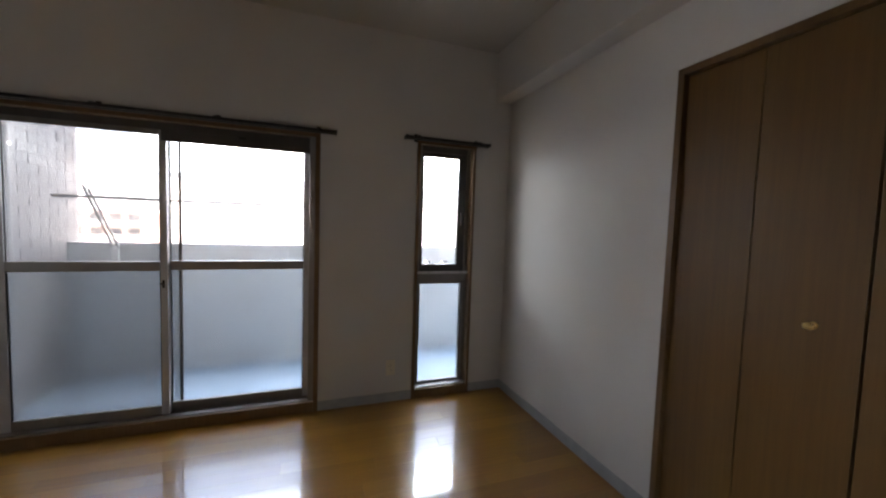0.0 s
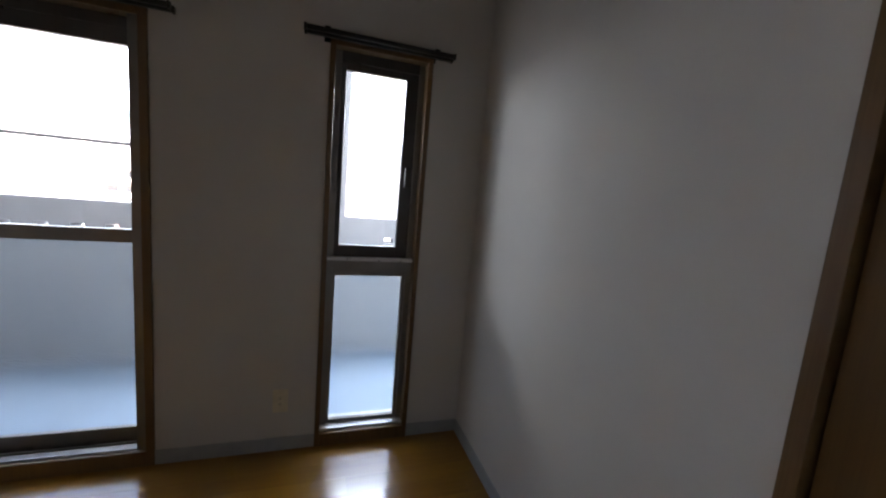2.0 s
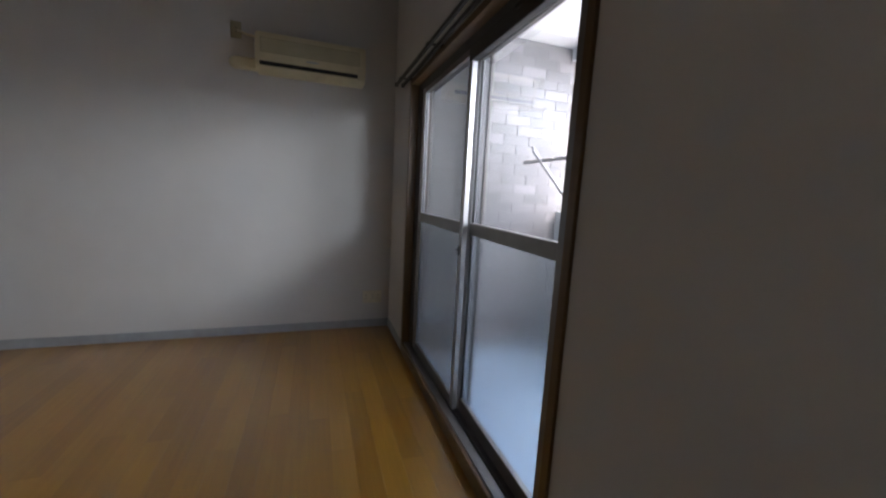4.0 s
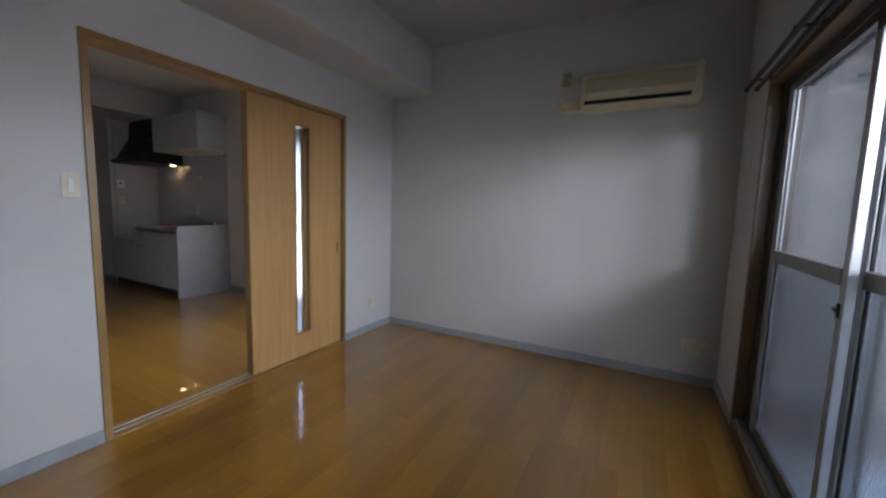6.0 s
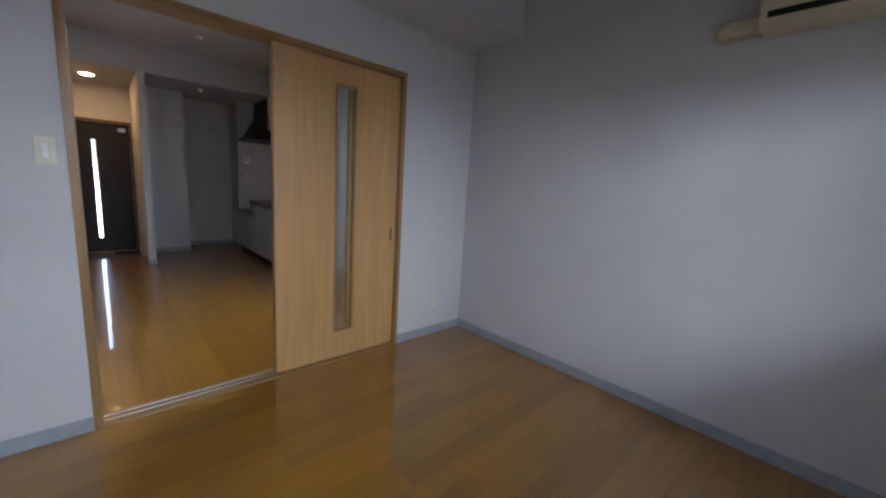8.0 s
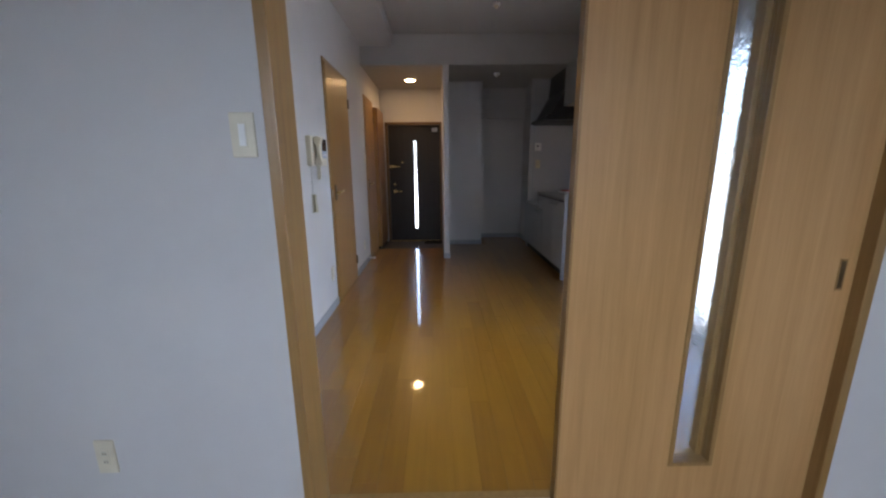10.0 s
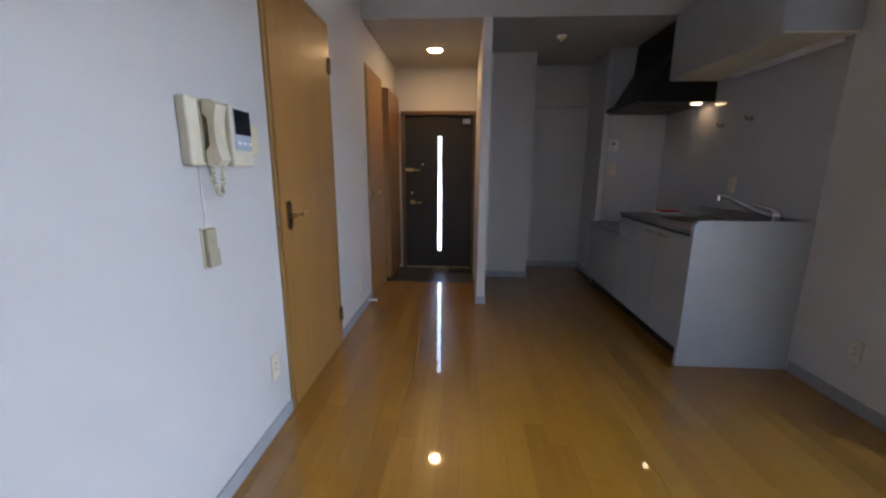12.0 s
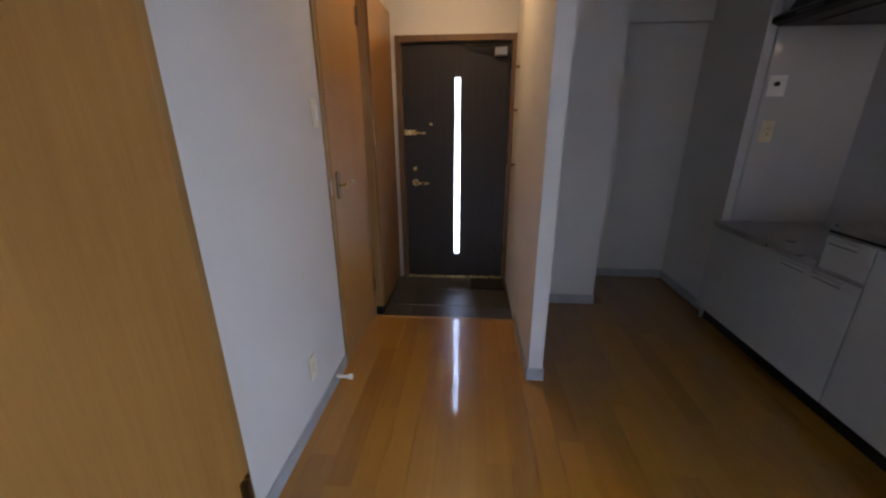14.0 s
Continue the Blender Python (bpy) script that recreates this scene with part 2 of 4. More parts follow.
# ---- plan ----
WW, LW, RW, KR, KW = 2.88, -2.02, 1.88, 0.857, -2.02
HI, LO = 2.73, 2.39
OUT = 3.02

# ---- walls, ceilings, beams ----
structure("wall_north", boxes((LW - .15, -1.447, WW, OUT, 0, HI), (-1.447, .413, WW, OUT, 1.965, HI), (.413, 1.103, WW, OUT, 0, HI), (1.103, 1.585, WW, OUT, 1.99, HI), (1.585, RW + .15, WW, OUT, 0, HI), (-1.447, .413, WW, OUT, -.1, 0), (1.103, 1.585, WW, OUT, -.1, 0)), WALL, "white textured wallpaper wall with two balcony windows", "wall")
structure("wall_west", boxes((LW - .15, LW, -1.95 - 3.6, -1.95, 0, HI), (LW - .15, LW, -1.95, -.42, 1.965, HI), (LW - .15, LW, -.42, WW, 0, HI), (LW - .15, LW, -1.95, -.42, -.1, 0)), WALL, "white textured wallpaper wall with an air conditioner", "wall")
structure("wall_east", boxes((RW, RW + .15, 1.385, WW, 0, HI), (RW, RW + .15, .03, 1.385, 2.075, HI), (RW, RW + .15, -.12, .03, 0, HI)), WALL, "white wallpaper wall with a built-in closet", "wall")
structure("wall_door", boxes((LW, -1.335, -.12, 0, 0, HI), (-1.335, .405, -.12, 0, 2.005, HI), (.405, RW, -.12, 0, 0, HI)), WALL, "white wallpaper wall with a wide sliding door opening", "wall")
structure("wall_kitchen_east", boxes((KR, KR + .14, -2.17, -.12, 0, HI), (KR, KR + .14, -2.97, -2.17, 2.06, HI), (KR, KR + .14, -3.86, -2.97, 0, HI), (KR, KR + .14, -4.50, -3.86, 2.08, HI), (KR, KR + .14, -5.43, -4.50, -.1, HI)), WALL, "white wallpaper wall with two wooden doors", "wall")
structure("wall_entrance", boxes((LW - .15, -.143, -5.43, -5.28, -.1, HI), (-.143, .786, -5.43, -5.28, 1.90, HI), (.786, KR + .14, -5.43, -5.28, -.1, HI)), WALL, "white wallpaper wall around the entrance door", "wall")
structure("wall_partition", boxes((-.203, -.13, -5.28, -4.42, -.1, LO), (-.203, -.13, -4.42, -3.81, 0, LO)), WALL, "thin white partition wall beside the entrance hall", "wall")
structure("wall_pillar", boxes((-.724, -.203, -5.28, -4.72, 0, LO)), WALL, "white boxed pillar beside the fridge niche", "wall")
structure("wall_return", boxes((KW, -1.46, -5.28, -4.58, 0, LO)), WALL, "white wall block between niche and kitchen", "wall")
structure("wall_niche_header", boxes((-1.46, -.724, -5.28, -5.23, 1.94, LO)), WALL, "shallow wall header over the fridge niche", "wall")
structure("wall_closet", boxes((RW + .15, 2.6, -.12, -.02, 0, HI), (RW + .15, 2.6, 1.45, 1.55, 0, HI), (2.6, 2.7, -.12, 1.55, 0, HI), (RW + .15, 2.6, -.02, 1.45, 2.3, HI)), WALL, "plain inner closet walls", "wall")
structure("wall_rear", boxes((KR + .14, 2.7, -5.43, -5.33, 0, HI), (2.6, 2.7, -5.33, -.12, 0, HI)), WALL, "plain closing walls behind the side rooms", "wall")
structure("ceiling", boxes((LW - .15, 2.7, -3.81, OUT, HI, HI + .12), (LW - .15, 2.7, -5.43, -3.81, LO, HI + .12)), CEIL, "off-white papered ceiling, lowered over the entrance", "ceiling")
structure("beam_1", boxes((LW, RW, 0, .455, 2.32, HI)), WALL, "papered ceiling beam above the sliding door", "beam")
structure("beam_2", boxes((1.745, RW, .455, WW, 2.36, HI)), WALL, "papered ceiling beam along the closet wall", "beam")
structure("beam_3", boxes((.46, KR, -3.81, -.12, 2.60, HI)), WALL, "papered ceiling beam along the kitchen wall", "beam")


def baseboard(*rows):
    return structure("baseboard", boxes(*rows, bevel=.002), BASE, "grey vinyl baseboard strip", "baseboard")


T, BH = .008, .07
baseboard((LW, -1.447, WW - T, WW, 0, BH), (.413, 1.103, WW - T, WW, 0, BH), (1.585, RW, WW - T, WW, 0, BH))
baseboard((RW - T, RW, 1.385, WW - T, 0, BH))
baseboard((LW, LW + T, 0 + T, WW - T, 0, BH))
baseboard((LW, -1.335, 0, T, 0, BH), (.405, RW, 0, T, 0, BH))
baseboard((KR - T, KR, -2.17, -.13, 0, BH), (KR - T, KR, -3.86, -2.97, 0, BH))
baseboard((KW, KW + T, -2.75, -1.95, 0, BH), (KW, KW + T, -.42, -.13, 0, BH))
baseboard((-.203 - T, -.203, -4.72, -3.81, 0, BH), (-.203 - T, -.13 + T, -3.81, -3.81 + T, 0, BH), (-.13, -.13 + T, -4.42, -3.81, 0, BH))
baseboard((-.724, -.211, -4.72, -4.712, 0, BH), (-.732, -.724, -5.28, -4.712, 0, BH))
baseboard((-1.452, -.732, -5.28, -5.272, 0, BH), (-1.46, -1.452, -5.272, -4.572, 0, BH))

# ---- balcony windows ----


def sash(parent, axis, u0, u1, v, z0, zm, z1, top=.05, bottom=.06, side=.04, depth=.028, first=.04):
    """Sliding sash: clear pane above a mid rail, frosted below. axis 'x' runs along x at y=v; 'y' along y at x=v."""
    def bx(a, b, lo, hi, d=depth):
        return (a, b, v - d / 2, v + d / 2, lo, hi) if axis == "x" else (v - d / 2, v + d / 2, a, b, lo, hi)
    s = part("sash", boxes(bx(u0, u0 + first, z0, z1), bx(u1 - side, u1, z0, z1), bevel=.003), ALULIT, parent, "aluminium sliding sash with stiles painted paler, as if lit")
    part("top_rail", boxes(bx(u0 + first, u1 - side, z1 - top, z1), bevel=.003), ALU, s)
    part("bottom_rail", boxes(bx(u0 + first, u1 - side, z0, z0 + bottom), bevel=.003), ALU, s)
    part("mid_rail", boxes(bx(u0 + first, u1 - side, zm - .03, zm + .03, depth + .006), bevel=.003), ALU, s)
    a = part("pane", boxes(bx(u0 + first, u1 - side, zm + .03, z1 - top, .005)), CLEAR, s, "clear upper glass pane")
    b = part("pane", boxes(bx(u0 + first, u1 - side, z0 + bottom, zm - .03, .005)), FROST, s, "frosted lower glass pane")
    part("gasket", boxes(bx(u0 + first, u0 + first + .006, z0 + bottom, z1 - top, .012), bx(u1 - side - .006, u1 - side, z0 + bottom, z1 - top, .012)), RUBBER, s)
    a.visible_shadow = False
    return s


w1 = thing("window_1", (-.5, 2.93, 0), "wide sliding balcony window with bronze aluminium sashes", "window", kind="structure")
part("window_frame", boxes((-1.447, -1.415, 2.868, 2.945, 0, 1.965), (.381, .413, 2.868, 2.945, 0, 1.965), (-1.415, .381, 2.868, 2.945, 1.93, 1.965), bevel=.002), CASING, w1, "brown wooden casing")
part("window_sill", boxes((-1.415, .381, 2.866, 2.925, 0, .075), bevel=.004), CASING, w1, "brown wooden sill board")
part("sill_track", boxes((-1.415, .381, 2.885, 2.925, .075, .083), (-1.415, .381, 2.925, 3.02, .03, .062), (-1.415, .381, 2.942, 2.946, .062, .082), (-1.415, .381, 2.978, 2.982, .062, .082), bevel=.001), ALU, w1, "bronze aluminium track")
part("jamb", boxes((-1.415, -1.335, 2.925, 3.02, .062, 1.93), bevel=.002), ALUDARK, w1)
part("jamb", boxes((.345, .381, 2.876, 3.02, .085, 1.93), bevel=.002), ALU, w1)
part("head_track", boxes((-1.362, .345, 2.925, 3.02, 1.885, 1.93), bevel=.002), ALUDARK, w1)
sash(w1, "x", -1.335, -.492, 2.945, .08, 1.042, 1.89, top=.035, bottom=.06, first=.072)
sash(w1, "x", -.532, .350, 2.985, .08, 1.042, 1.89, top=.06, bottom=.06)
hd = part("header_vent", boxes((-.52, .345, 2.926, 2.958, 1.822, 1.93), bevel=.003), ALUDARK, w1, "dark header vent strip")
part("vent_latch", boxes((-.09, -.05, 2.918, 2.926, 1.872, 1.886), bevel=.002), RUBBER, hd)
fs = part("fly_screen", boxes((-1.33, -.452, 3.010, 3.0115, .075, 1.88)), NETTING, w1, "fine grey fly screen netting")
fs.visible_shadow = False
part("screen_stile", boxes((-.452, -.434, 3.004, 3.018, .065, 1.885), bevel=.002), ALUDARK, w1, "dark fly screen stile")
part("crescent_lock", box(boxes((-.522, -.508, 2.924, 2.931, .905, .955), bevel=.002), -.536, -.511, 2.918, 2.924, .927, .938, .002), BLACKP, w1, "black crescent lock")

w2 = thing("window_2", (1.34, 2.93, 0), "narrow fixed balcony window with an opening upper sash", "window", kind="structure")
part("window_frame", boxes((1.103, 1.128, 2.868, 2.945, 0, 1.99), (1.56, 1.585, 2.868, 2.945, 0, 1.99), (1.128, 1.56, 2.868, 2.945, 1.965, 1.99), bevel=.002), CASING, w2, "brown wooden casing")
part("window_sill", boxes((1.128, 1.56, 2.866, 2.925, 0, .07), bevel=.003), CASING, w2, "brown wooden sill board")
part("sill_track", boxes((1.128, 1.56, 2.89, 3.02, .07, .082), bevel=.002), ALULIGHT, w2, "pale aluminium sill")
part("jamb", boxes((1.128, 1.158, 2.925, 3.02, .082, 1.965), bevel=.002), ALU, w2)
part("jamb", boxes((1.532, 1.56, 2.925, 3.02, .082, 1.965), bevel=.002), ALU, w2)
part("transom", boxes((1.158, 1.532, 2.915, 3.0, .912, .99), bevel=.003), ALU, w2)
part("ledge", boxes((1.128, 1.56, 2.90, 2.925, .975, .992), bevel=.002), ALULIGHT, w2)
part("head", boxes((1.158, 1.532, 2.925, 3.02, 1.92, 1.965), bevel=.002), ALUDARK, w2)
up = part("casement_sash", boxes((1.158, 1.182, 2.935, 2.97, .99, 1.92), (1.470, 1.532, 2.935, 2.97, .99, 1.92), (1.182, 1.470, 2.935, 2.97, .99, 1.05), (1.182, 1.470, 2.935, 2.97, 1.885, 1.92), bevel=.003), ALUDARK, w2, "dark aluminium casement sash")
pa = part("pane", boxes((1.182, 1.470, 2.95, 2.955, 1.05, 1.885)), CLEAR, up, "clear upper glass pane")
part("cam_handle", box(boxes((1.49, 1.515, 2.915, 2.935, 1.36, 1.46), bevel=.004), 1.488, 1.51, 2.905, 2.915, 1.38, 1.44, .004), ALUDARK, up, "grey window handle")
lowf = part("fixed_sash", boxes((1.158, 1.172, 2.94, 2.965, .082, .912), (1.515, 1.532, 2.94, 2.965, .082, .912), (1.172, 1.515, 2.94, 2.965, .082, .10), (1.172, 1.515, 2.94, 2.965, .89, .912), bevel=.002), ALU, w2)
pb = part("pane", boxes((1.172, 1.515, 2.95, 2.955, .10, .89)), FROST, lowf, "frosted lower glass pane")
pa.visible_shadow = False

w3 = thing("window_3", (-2.06, -1.25, 0), "sliding balcony window of the kitchen in a brown casing", "window", kind="structure")
part("window_frame", boxes((-1.955, -2.008, -1.95, -1.918, 0, 1.965), (-1.955, -2.008, -.452, -.42, 0, 1.965), (-1.955, -2.008, -1.918, -.452, 1.93, 1.965), bevel=.002), CASING, w3, "brown wooden casing")
part("window_sill", boxes((-2.065, -2.006, -1.918, -.452, 0, .075), bevel=.004), CASING, w3, "brown wooden sill board")
part("sill_track", boxes((-2.065, -2.025, -1.918, -.452, .075, .083), (-2.16, -2.065, -1.918, -.452, .03, .062), bevel=.001), ALULIGHT, w3, "pale aluminium track")
part("jamb", boxes((-2.16, -2.065, -1.918, -1.87, .062, 1.93), bevel=.002), ALUDARK, w3)
part("jamb", boxes((-2.16, -2.065, -.50, -.452, .062, 1.93), bevel=.002), ALU, w3)
part("head_track", boxes((-2.16, -2.065, -1.87, -.50, 1.885, 1.93), bevel=.002), ALUDARK, w3)
sash(w3, "y", -1.88, -1.16, -1.955, .08, 1.02, 1.89)
sash(w3, "y", -1.21, -.49, -2.125, .08, 1.02, 1.89)


def curtain_rail(x0, x1, z, brackets):
    r = thing("curtain_rail", ((x0 + x1) / 2, 2.88, z), "black double curtain rail above the balcony window", "curtain rail", "curtain rails")
    for y in (2.80, 2.845):
        p = part("rail", boxes((x0, x1, y - .009, y + .009, z - .010, z + .010), bevel=.003), RAIL, r)
        part("end_cap", boxes((x0 - .012, x0, y - .012, y + .012, z - .014, z + .014), bevel=.004), RAIL, p)
        part("end_cap", boxes((x1, x1 + .012, y - .012, y + .012, z - .014, z + .014), bevel=.004), RAIL, p)
    for x in brackets:
        part("bracket", boxes((x - .012, x + .012, 2.79, 2.88, z + .010, z + .016), (x - .014, x + .014, 2.874, 2.88, z - .02, z + .04), bevel=.001), RAIL, r)


curtain_rail(-1.575, .505, 1.962, (-1.46, -.8, -.2, .40))
curtain_rail(1.005, 1.66, 1.99, (1.09, 1.58))

# ---- sliding door ----
sd = thing("door_1", (-.46, -.06, 0), "light oak double sliding door standing half open", "sliding door", kind="structure")
part("door_frame", boxes((.373, .405, -.135, .012, 0, 2.005), (-1.335, -1.305, -.135, .012, 0, 2.005), (-1.305, .373, -.135, .012, 1.972, 2.005), bevel=.002), OAKDARK, sd, "brown wooden door casing")
part("threshold", boxes((-1.305, .373, -.13, .008, 0, .009), bevel=.002), OAKDARK, sd)
part("track", boxes((-1.305, .373, -.048, -.038, .009, .012), bevel=.001), ALULIGHT, sd)
part("track", boxes((-1.305, .373, -.092, -.082, .009, .012), bevel=.001), ALULIGHT, sd)


def slide_panel(x0, x1, y):
    a, b = -.965, -.815
    if x0 != -1.305:
        a, b = a + (x0 + 1.305), b + (x0 + 1.305)
    lo, hi = .20, 1.838
    d = .016
    leaf = part("door_leaf", boxes((x0, a, y - d, y + d, .014, 1.97), (b, x1, y - d, y + d, .014, 1.97), (a, b, y - d, y + d, .014, lo), (a, b, y - d, y + d, hi, 1.97)), OAK, sd, "light oak sliding panel")
    part("edge_strip", boxes((x1, x1 + .008, y - d - .001, y + d + .001, .014, 1.97), bevel=.001), OAKDARK, leaf, "dark edge strip")
    g = part("pane", boxes((a + .012, b - .012, y - .003, y + .003, lo + .012, hi - .012)), SLIT, leaf, "frosted glass slit")
    g.visible_shadow = False
    e = d + .004
    part("glazing_bead", boxes((a, a + .014, y - e, y + e, lo, hi), (b - .014, b, y - e, y + e, lo, hi), (a + .014, b - .014, y - e, y + e, lo, lo + .014), (a + .014, b - .014, y - e, y + e, hi - .014, hi), bevel=.001), OAKDARK, leaf)
    h = part("finger_pull", boxes((x0 + .028, x0 + .052, y + d - .001, y + d + .0015, .82, .92), bevel=.001), OAKDARK, leaf, "brown recessed pull")
    part("pull_recess", boxes((x0 + .033, x0 + .047, y + d + .0015, y + d + .002, .828, .912)), BRONZE, h)


slide_panel(-1.305, -.442, -.043)
slide_panel(-1.290, -.455, -.087)

# ---- closet ----
cl = thing("closet_door", (1.9, .715, 0), "brown wood-grain bifold closet door, closed", "closet door")
part("door_frame", boxes((RW - .012, RW + .10, 1.355, 1.385, 0, 2.075), (RW - .012, RW + .10, .03, .06, 0, 2.075), (RW - .012, RW + .10, .06, 1.355, 2.045, 2.075), bevel=.002), CASING, cl, "brown wooden casing")
part("floor_track", boxes((RW - .005, RW + .10, .06, 1.355, 0, .012), bevel=.001), OAKDARK, cl)
edges_y = (1.351, 1.055, .728, .395, .064)
for i in range(4):
    hi_y, lo_y = edges_y[i] - .002, edges_y[i + 1] + .002
    gap = .004 if i == 1 else 0
    leaf = part("door_leaf", boxes((RW + .012, RW + .036, lo_y + gap, hi_y, .016, 2.04), bevel=.0015), CLOSETWOOD, cl)
    if i in (1, 2):
        ky = .850 if i == 1 else .552
        kb = rod(bmesh.new(), (RW + .012, ky, 1.07), (RW - .012, ky, 1.07), .006)
        ball(kb, (RW - .018, ky, 1.07), .014, (.7, 1.25, .9))
        rod(kb, (RW + .012, ky, 1.07), (RW + .009, ky, 1.07), .012)
        part("knob", kb, BRASS, leaf, "small brass knob", True)

# ---- switches and outlets ----


def wall_plate(name, c, facing, w, h, label, group="", slots=1, kind_of="outlet", material=None):
    """Plate centred at c on a wall; facing is '+y', '-y', '+x' or '-x'."""
    o = thing(name, c, label, kind_of, group)
    s = 1 if facing[0] == "+" else -1

    def bx(u0, u1, z0, z1, d0, d1):
        lo, hi = sorted((s * d0, s * d1))
        if facing[1] == "y":
            return (c[0] + u0, c[0] + u1, c[1] + lo, c[1] + hi, c[2] + z0, c[2] + z1)
        return (c[0] + lo, c[0] + hi, c[1] + u0, c[1] + u1, c[2] + z0, c[2] + z1)
    part("plate", boxes(bx(-w / 2, w / 2, -h / 2, h / 2, 0, .007), bevel=.003), material or IVORY, o)
    for k in range(slots):
        off = (k - (slots - 1) / 2) * (w / slots)
        m = part("insert", boxes(bx(off - .012, off + .012, -.034, .034, .007, .009), bevel=.001), material or IVORY, o)
        if kind_of == "outlet":
            for z in (.010, -.020):
                for u in (-.005, .003):
                    part("slot", boxes(bx(off + u, off + u + .002, z, z + .010, .009, .0095)), BLACKP, m)
        else:
            part("rocker", boxes(bx(off - .009, off + .009, -.028, .028, .009, .012), bevel=.001), WHITEP, m)
    return o


wall_plate("wall_outlet", (.938, WW, .265), "-y", .07, .12, "ivory wall outlet on the white wall between the windows", "wall outlets")
wall_plate("wall_outlet", (1.021, 0, .307), "+y", .062, .12, "ivory wall outlet under the light switch", "wall outlets")
wall_plate("wall_outlet", (-1.71, 0, .292), "+y", .062, .115, "ivory wall outlet beside the sliding door", "wall outlets")
wall_plate("wall_outlet", (LW, 2.73, .275), "+x", .165, .11, "wide ivory aerial and power outlet near the corner", "wall outlets", 3)
wall_plate("light_switch", (.466, 0, 1.287), "+y", .066, .115, "ivory light switch beside the sliding door", "", 1, "switch")
wall_plate("wall_outlet", (KR, -2.045, .318), "-x", .065, .12, "ivory wall outlet below the intercom", "wall outlets")
wall_plate("wall_outlet", (KR, -3.47, .27), "-x", .062, .115, "ivory wall outlet between the two doors", "wall outlets")
wall_plate("light_switch", (KR, -3.79, 1.32), "-x", .062, .115, "ivory light switch beside the narrow door", "", 1, "switch")
wall_plate("wall_outlet", (KW, -2.40, .31), "+x", .065, .115, "ivory wall outlet beside the kitchen counter", "wall outlets")
wall_plate("blank_plate", (KR, -2.035, 1.316), "-x", .066, .115, "plain beige blank plate beside the intercom", "", 0, "plate", CREAM)

# ---- air conditioner ----
ac = thing("air_conditioner", (LW, 2.22, 2.13), "yellowed wall-mounted air conditioner high on the wall", "air conditioner")
ay0, ay1 = 1.85, 2.61
body = prism(bmesh.new(), [(LW, 2.005), (LW + .13, 2.0), (LW + .175, 2.03), (LW + .19, 2.10), (LW + .175, 2.22), (LW + .15, 2.262), (LW, 2.27)], "y", ay0, ay1)
bmesh.ops.bevel(body, geom=body.edges[:], offset=.008, segments=2, affect="EDGES")
part("body", body, CREAM, ac, "", True)
gr = part("grille", prism(bmesh.new(), [(LW + .186, 2.115), (LW + .1935, 2.115), (LW + .182, 2.215), (LW + .174, 2.215)], "y", ay0 + .035, ay1 - .045), CREAMDARK, ac, "beige front intake grille")
for i in range(9):
    z = 2.122 + i * .0102
    x = LW + .1935 - (z - 2.115) * .115
    part("slat", boxes((x - .003, x + .002, ay0 + .04, ay1 - .05, z, z + .003)), CREAM, gr)
part("outlet_slot", prism(bmesh.new(), [(LW + .10, 2.012), (LW + .181, 2.030), (LW + .188, 2.058), (LW + .12, 2.058)], "y", ay0 + .03, ay1 - .06), BLACKP, ac, "dark air outlet slot")
part("louvre", prism(bmesh.new(), [(LW + .12, 2.004), (LW + .186, 2.026), (LW + .184, 2.032), (LW + .12, 2.012)], "y", ay0 + .03, ay1 - .06), CREAM, ac)
part("badge", boxes((LW + .189, LW + .193, 2.19, 2.27, 2.088, 2.096)), GREYBLUE, ac)
pc = thing("pipe_cover", (LW, 1.77, 2.06), "yellowed pipe cover elbow beside the air conditioner", "pipe cover")
cov = boxes((LW, LW + .075, 1.71, 1.85, 2.022, 2.098), bevel=.012)
part("duct", cov, CREAM, pc)
part("elbow", ball(bmesh.new(), (LW + .034, 1.712, 2.06), .052, (.9, .95, .85)), CREAM, pc, "", True)
wall_plate("wall_outlet", (LW, 1.71, 2.29), "+x", .07, .115, "dusty aerial outlet beside the air conditioner", "wall outlets", 1, "outlet", CREAMDARK)
part("cord", tube(bmesh.new(), [(LW + .012, 1.72, 2.285), (LW + .03, 1.79, 2.262), (LW + .05, 1.86, 2.245)], .008), CREAM, ac)

# ---- hinged doors of the kitchen ----


def lever(parent, y, z, way):
    oval = []
    for i in range(24):
        a = 2 * math.pi * i / 24
        oval.append((y + .025 * math.cos(a), z + (.045 if math.sin(a) > 0 else -.045) + .025 * math.sin(a)))
    plate = prism(bmesh.new(), oval, "x", KR - .022, KR - .014)
    h = part("handle_plate", plate, BRONZE, parent, "antique bronze handle plate")
    b = rod(bmesh.new(), (KR - .014, y, z), (KR - .058, y, z), .010)
    tube(b, [(KR - .055, y, z), (KR - .060, y + way * .06, z + .004), (KR - .058, y + way * .13, z + .010)], .008)
    part("lever", b, BRASS, h, "brass lever", True)


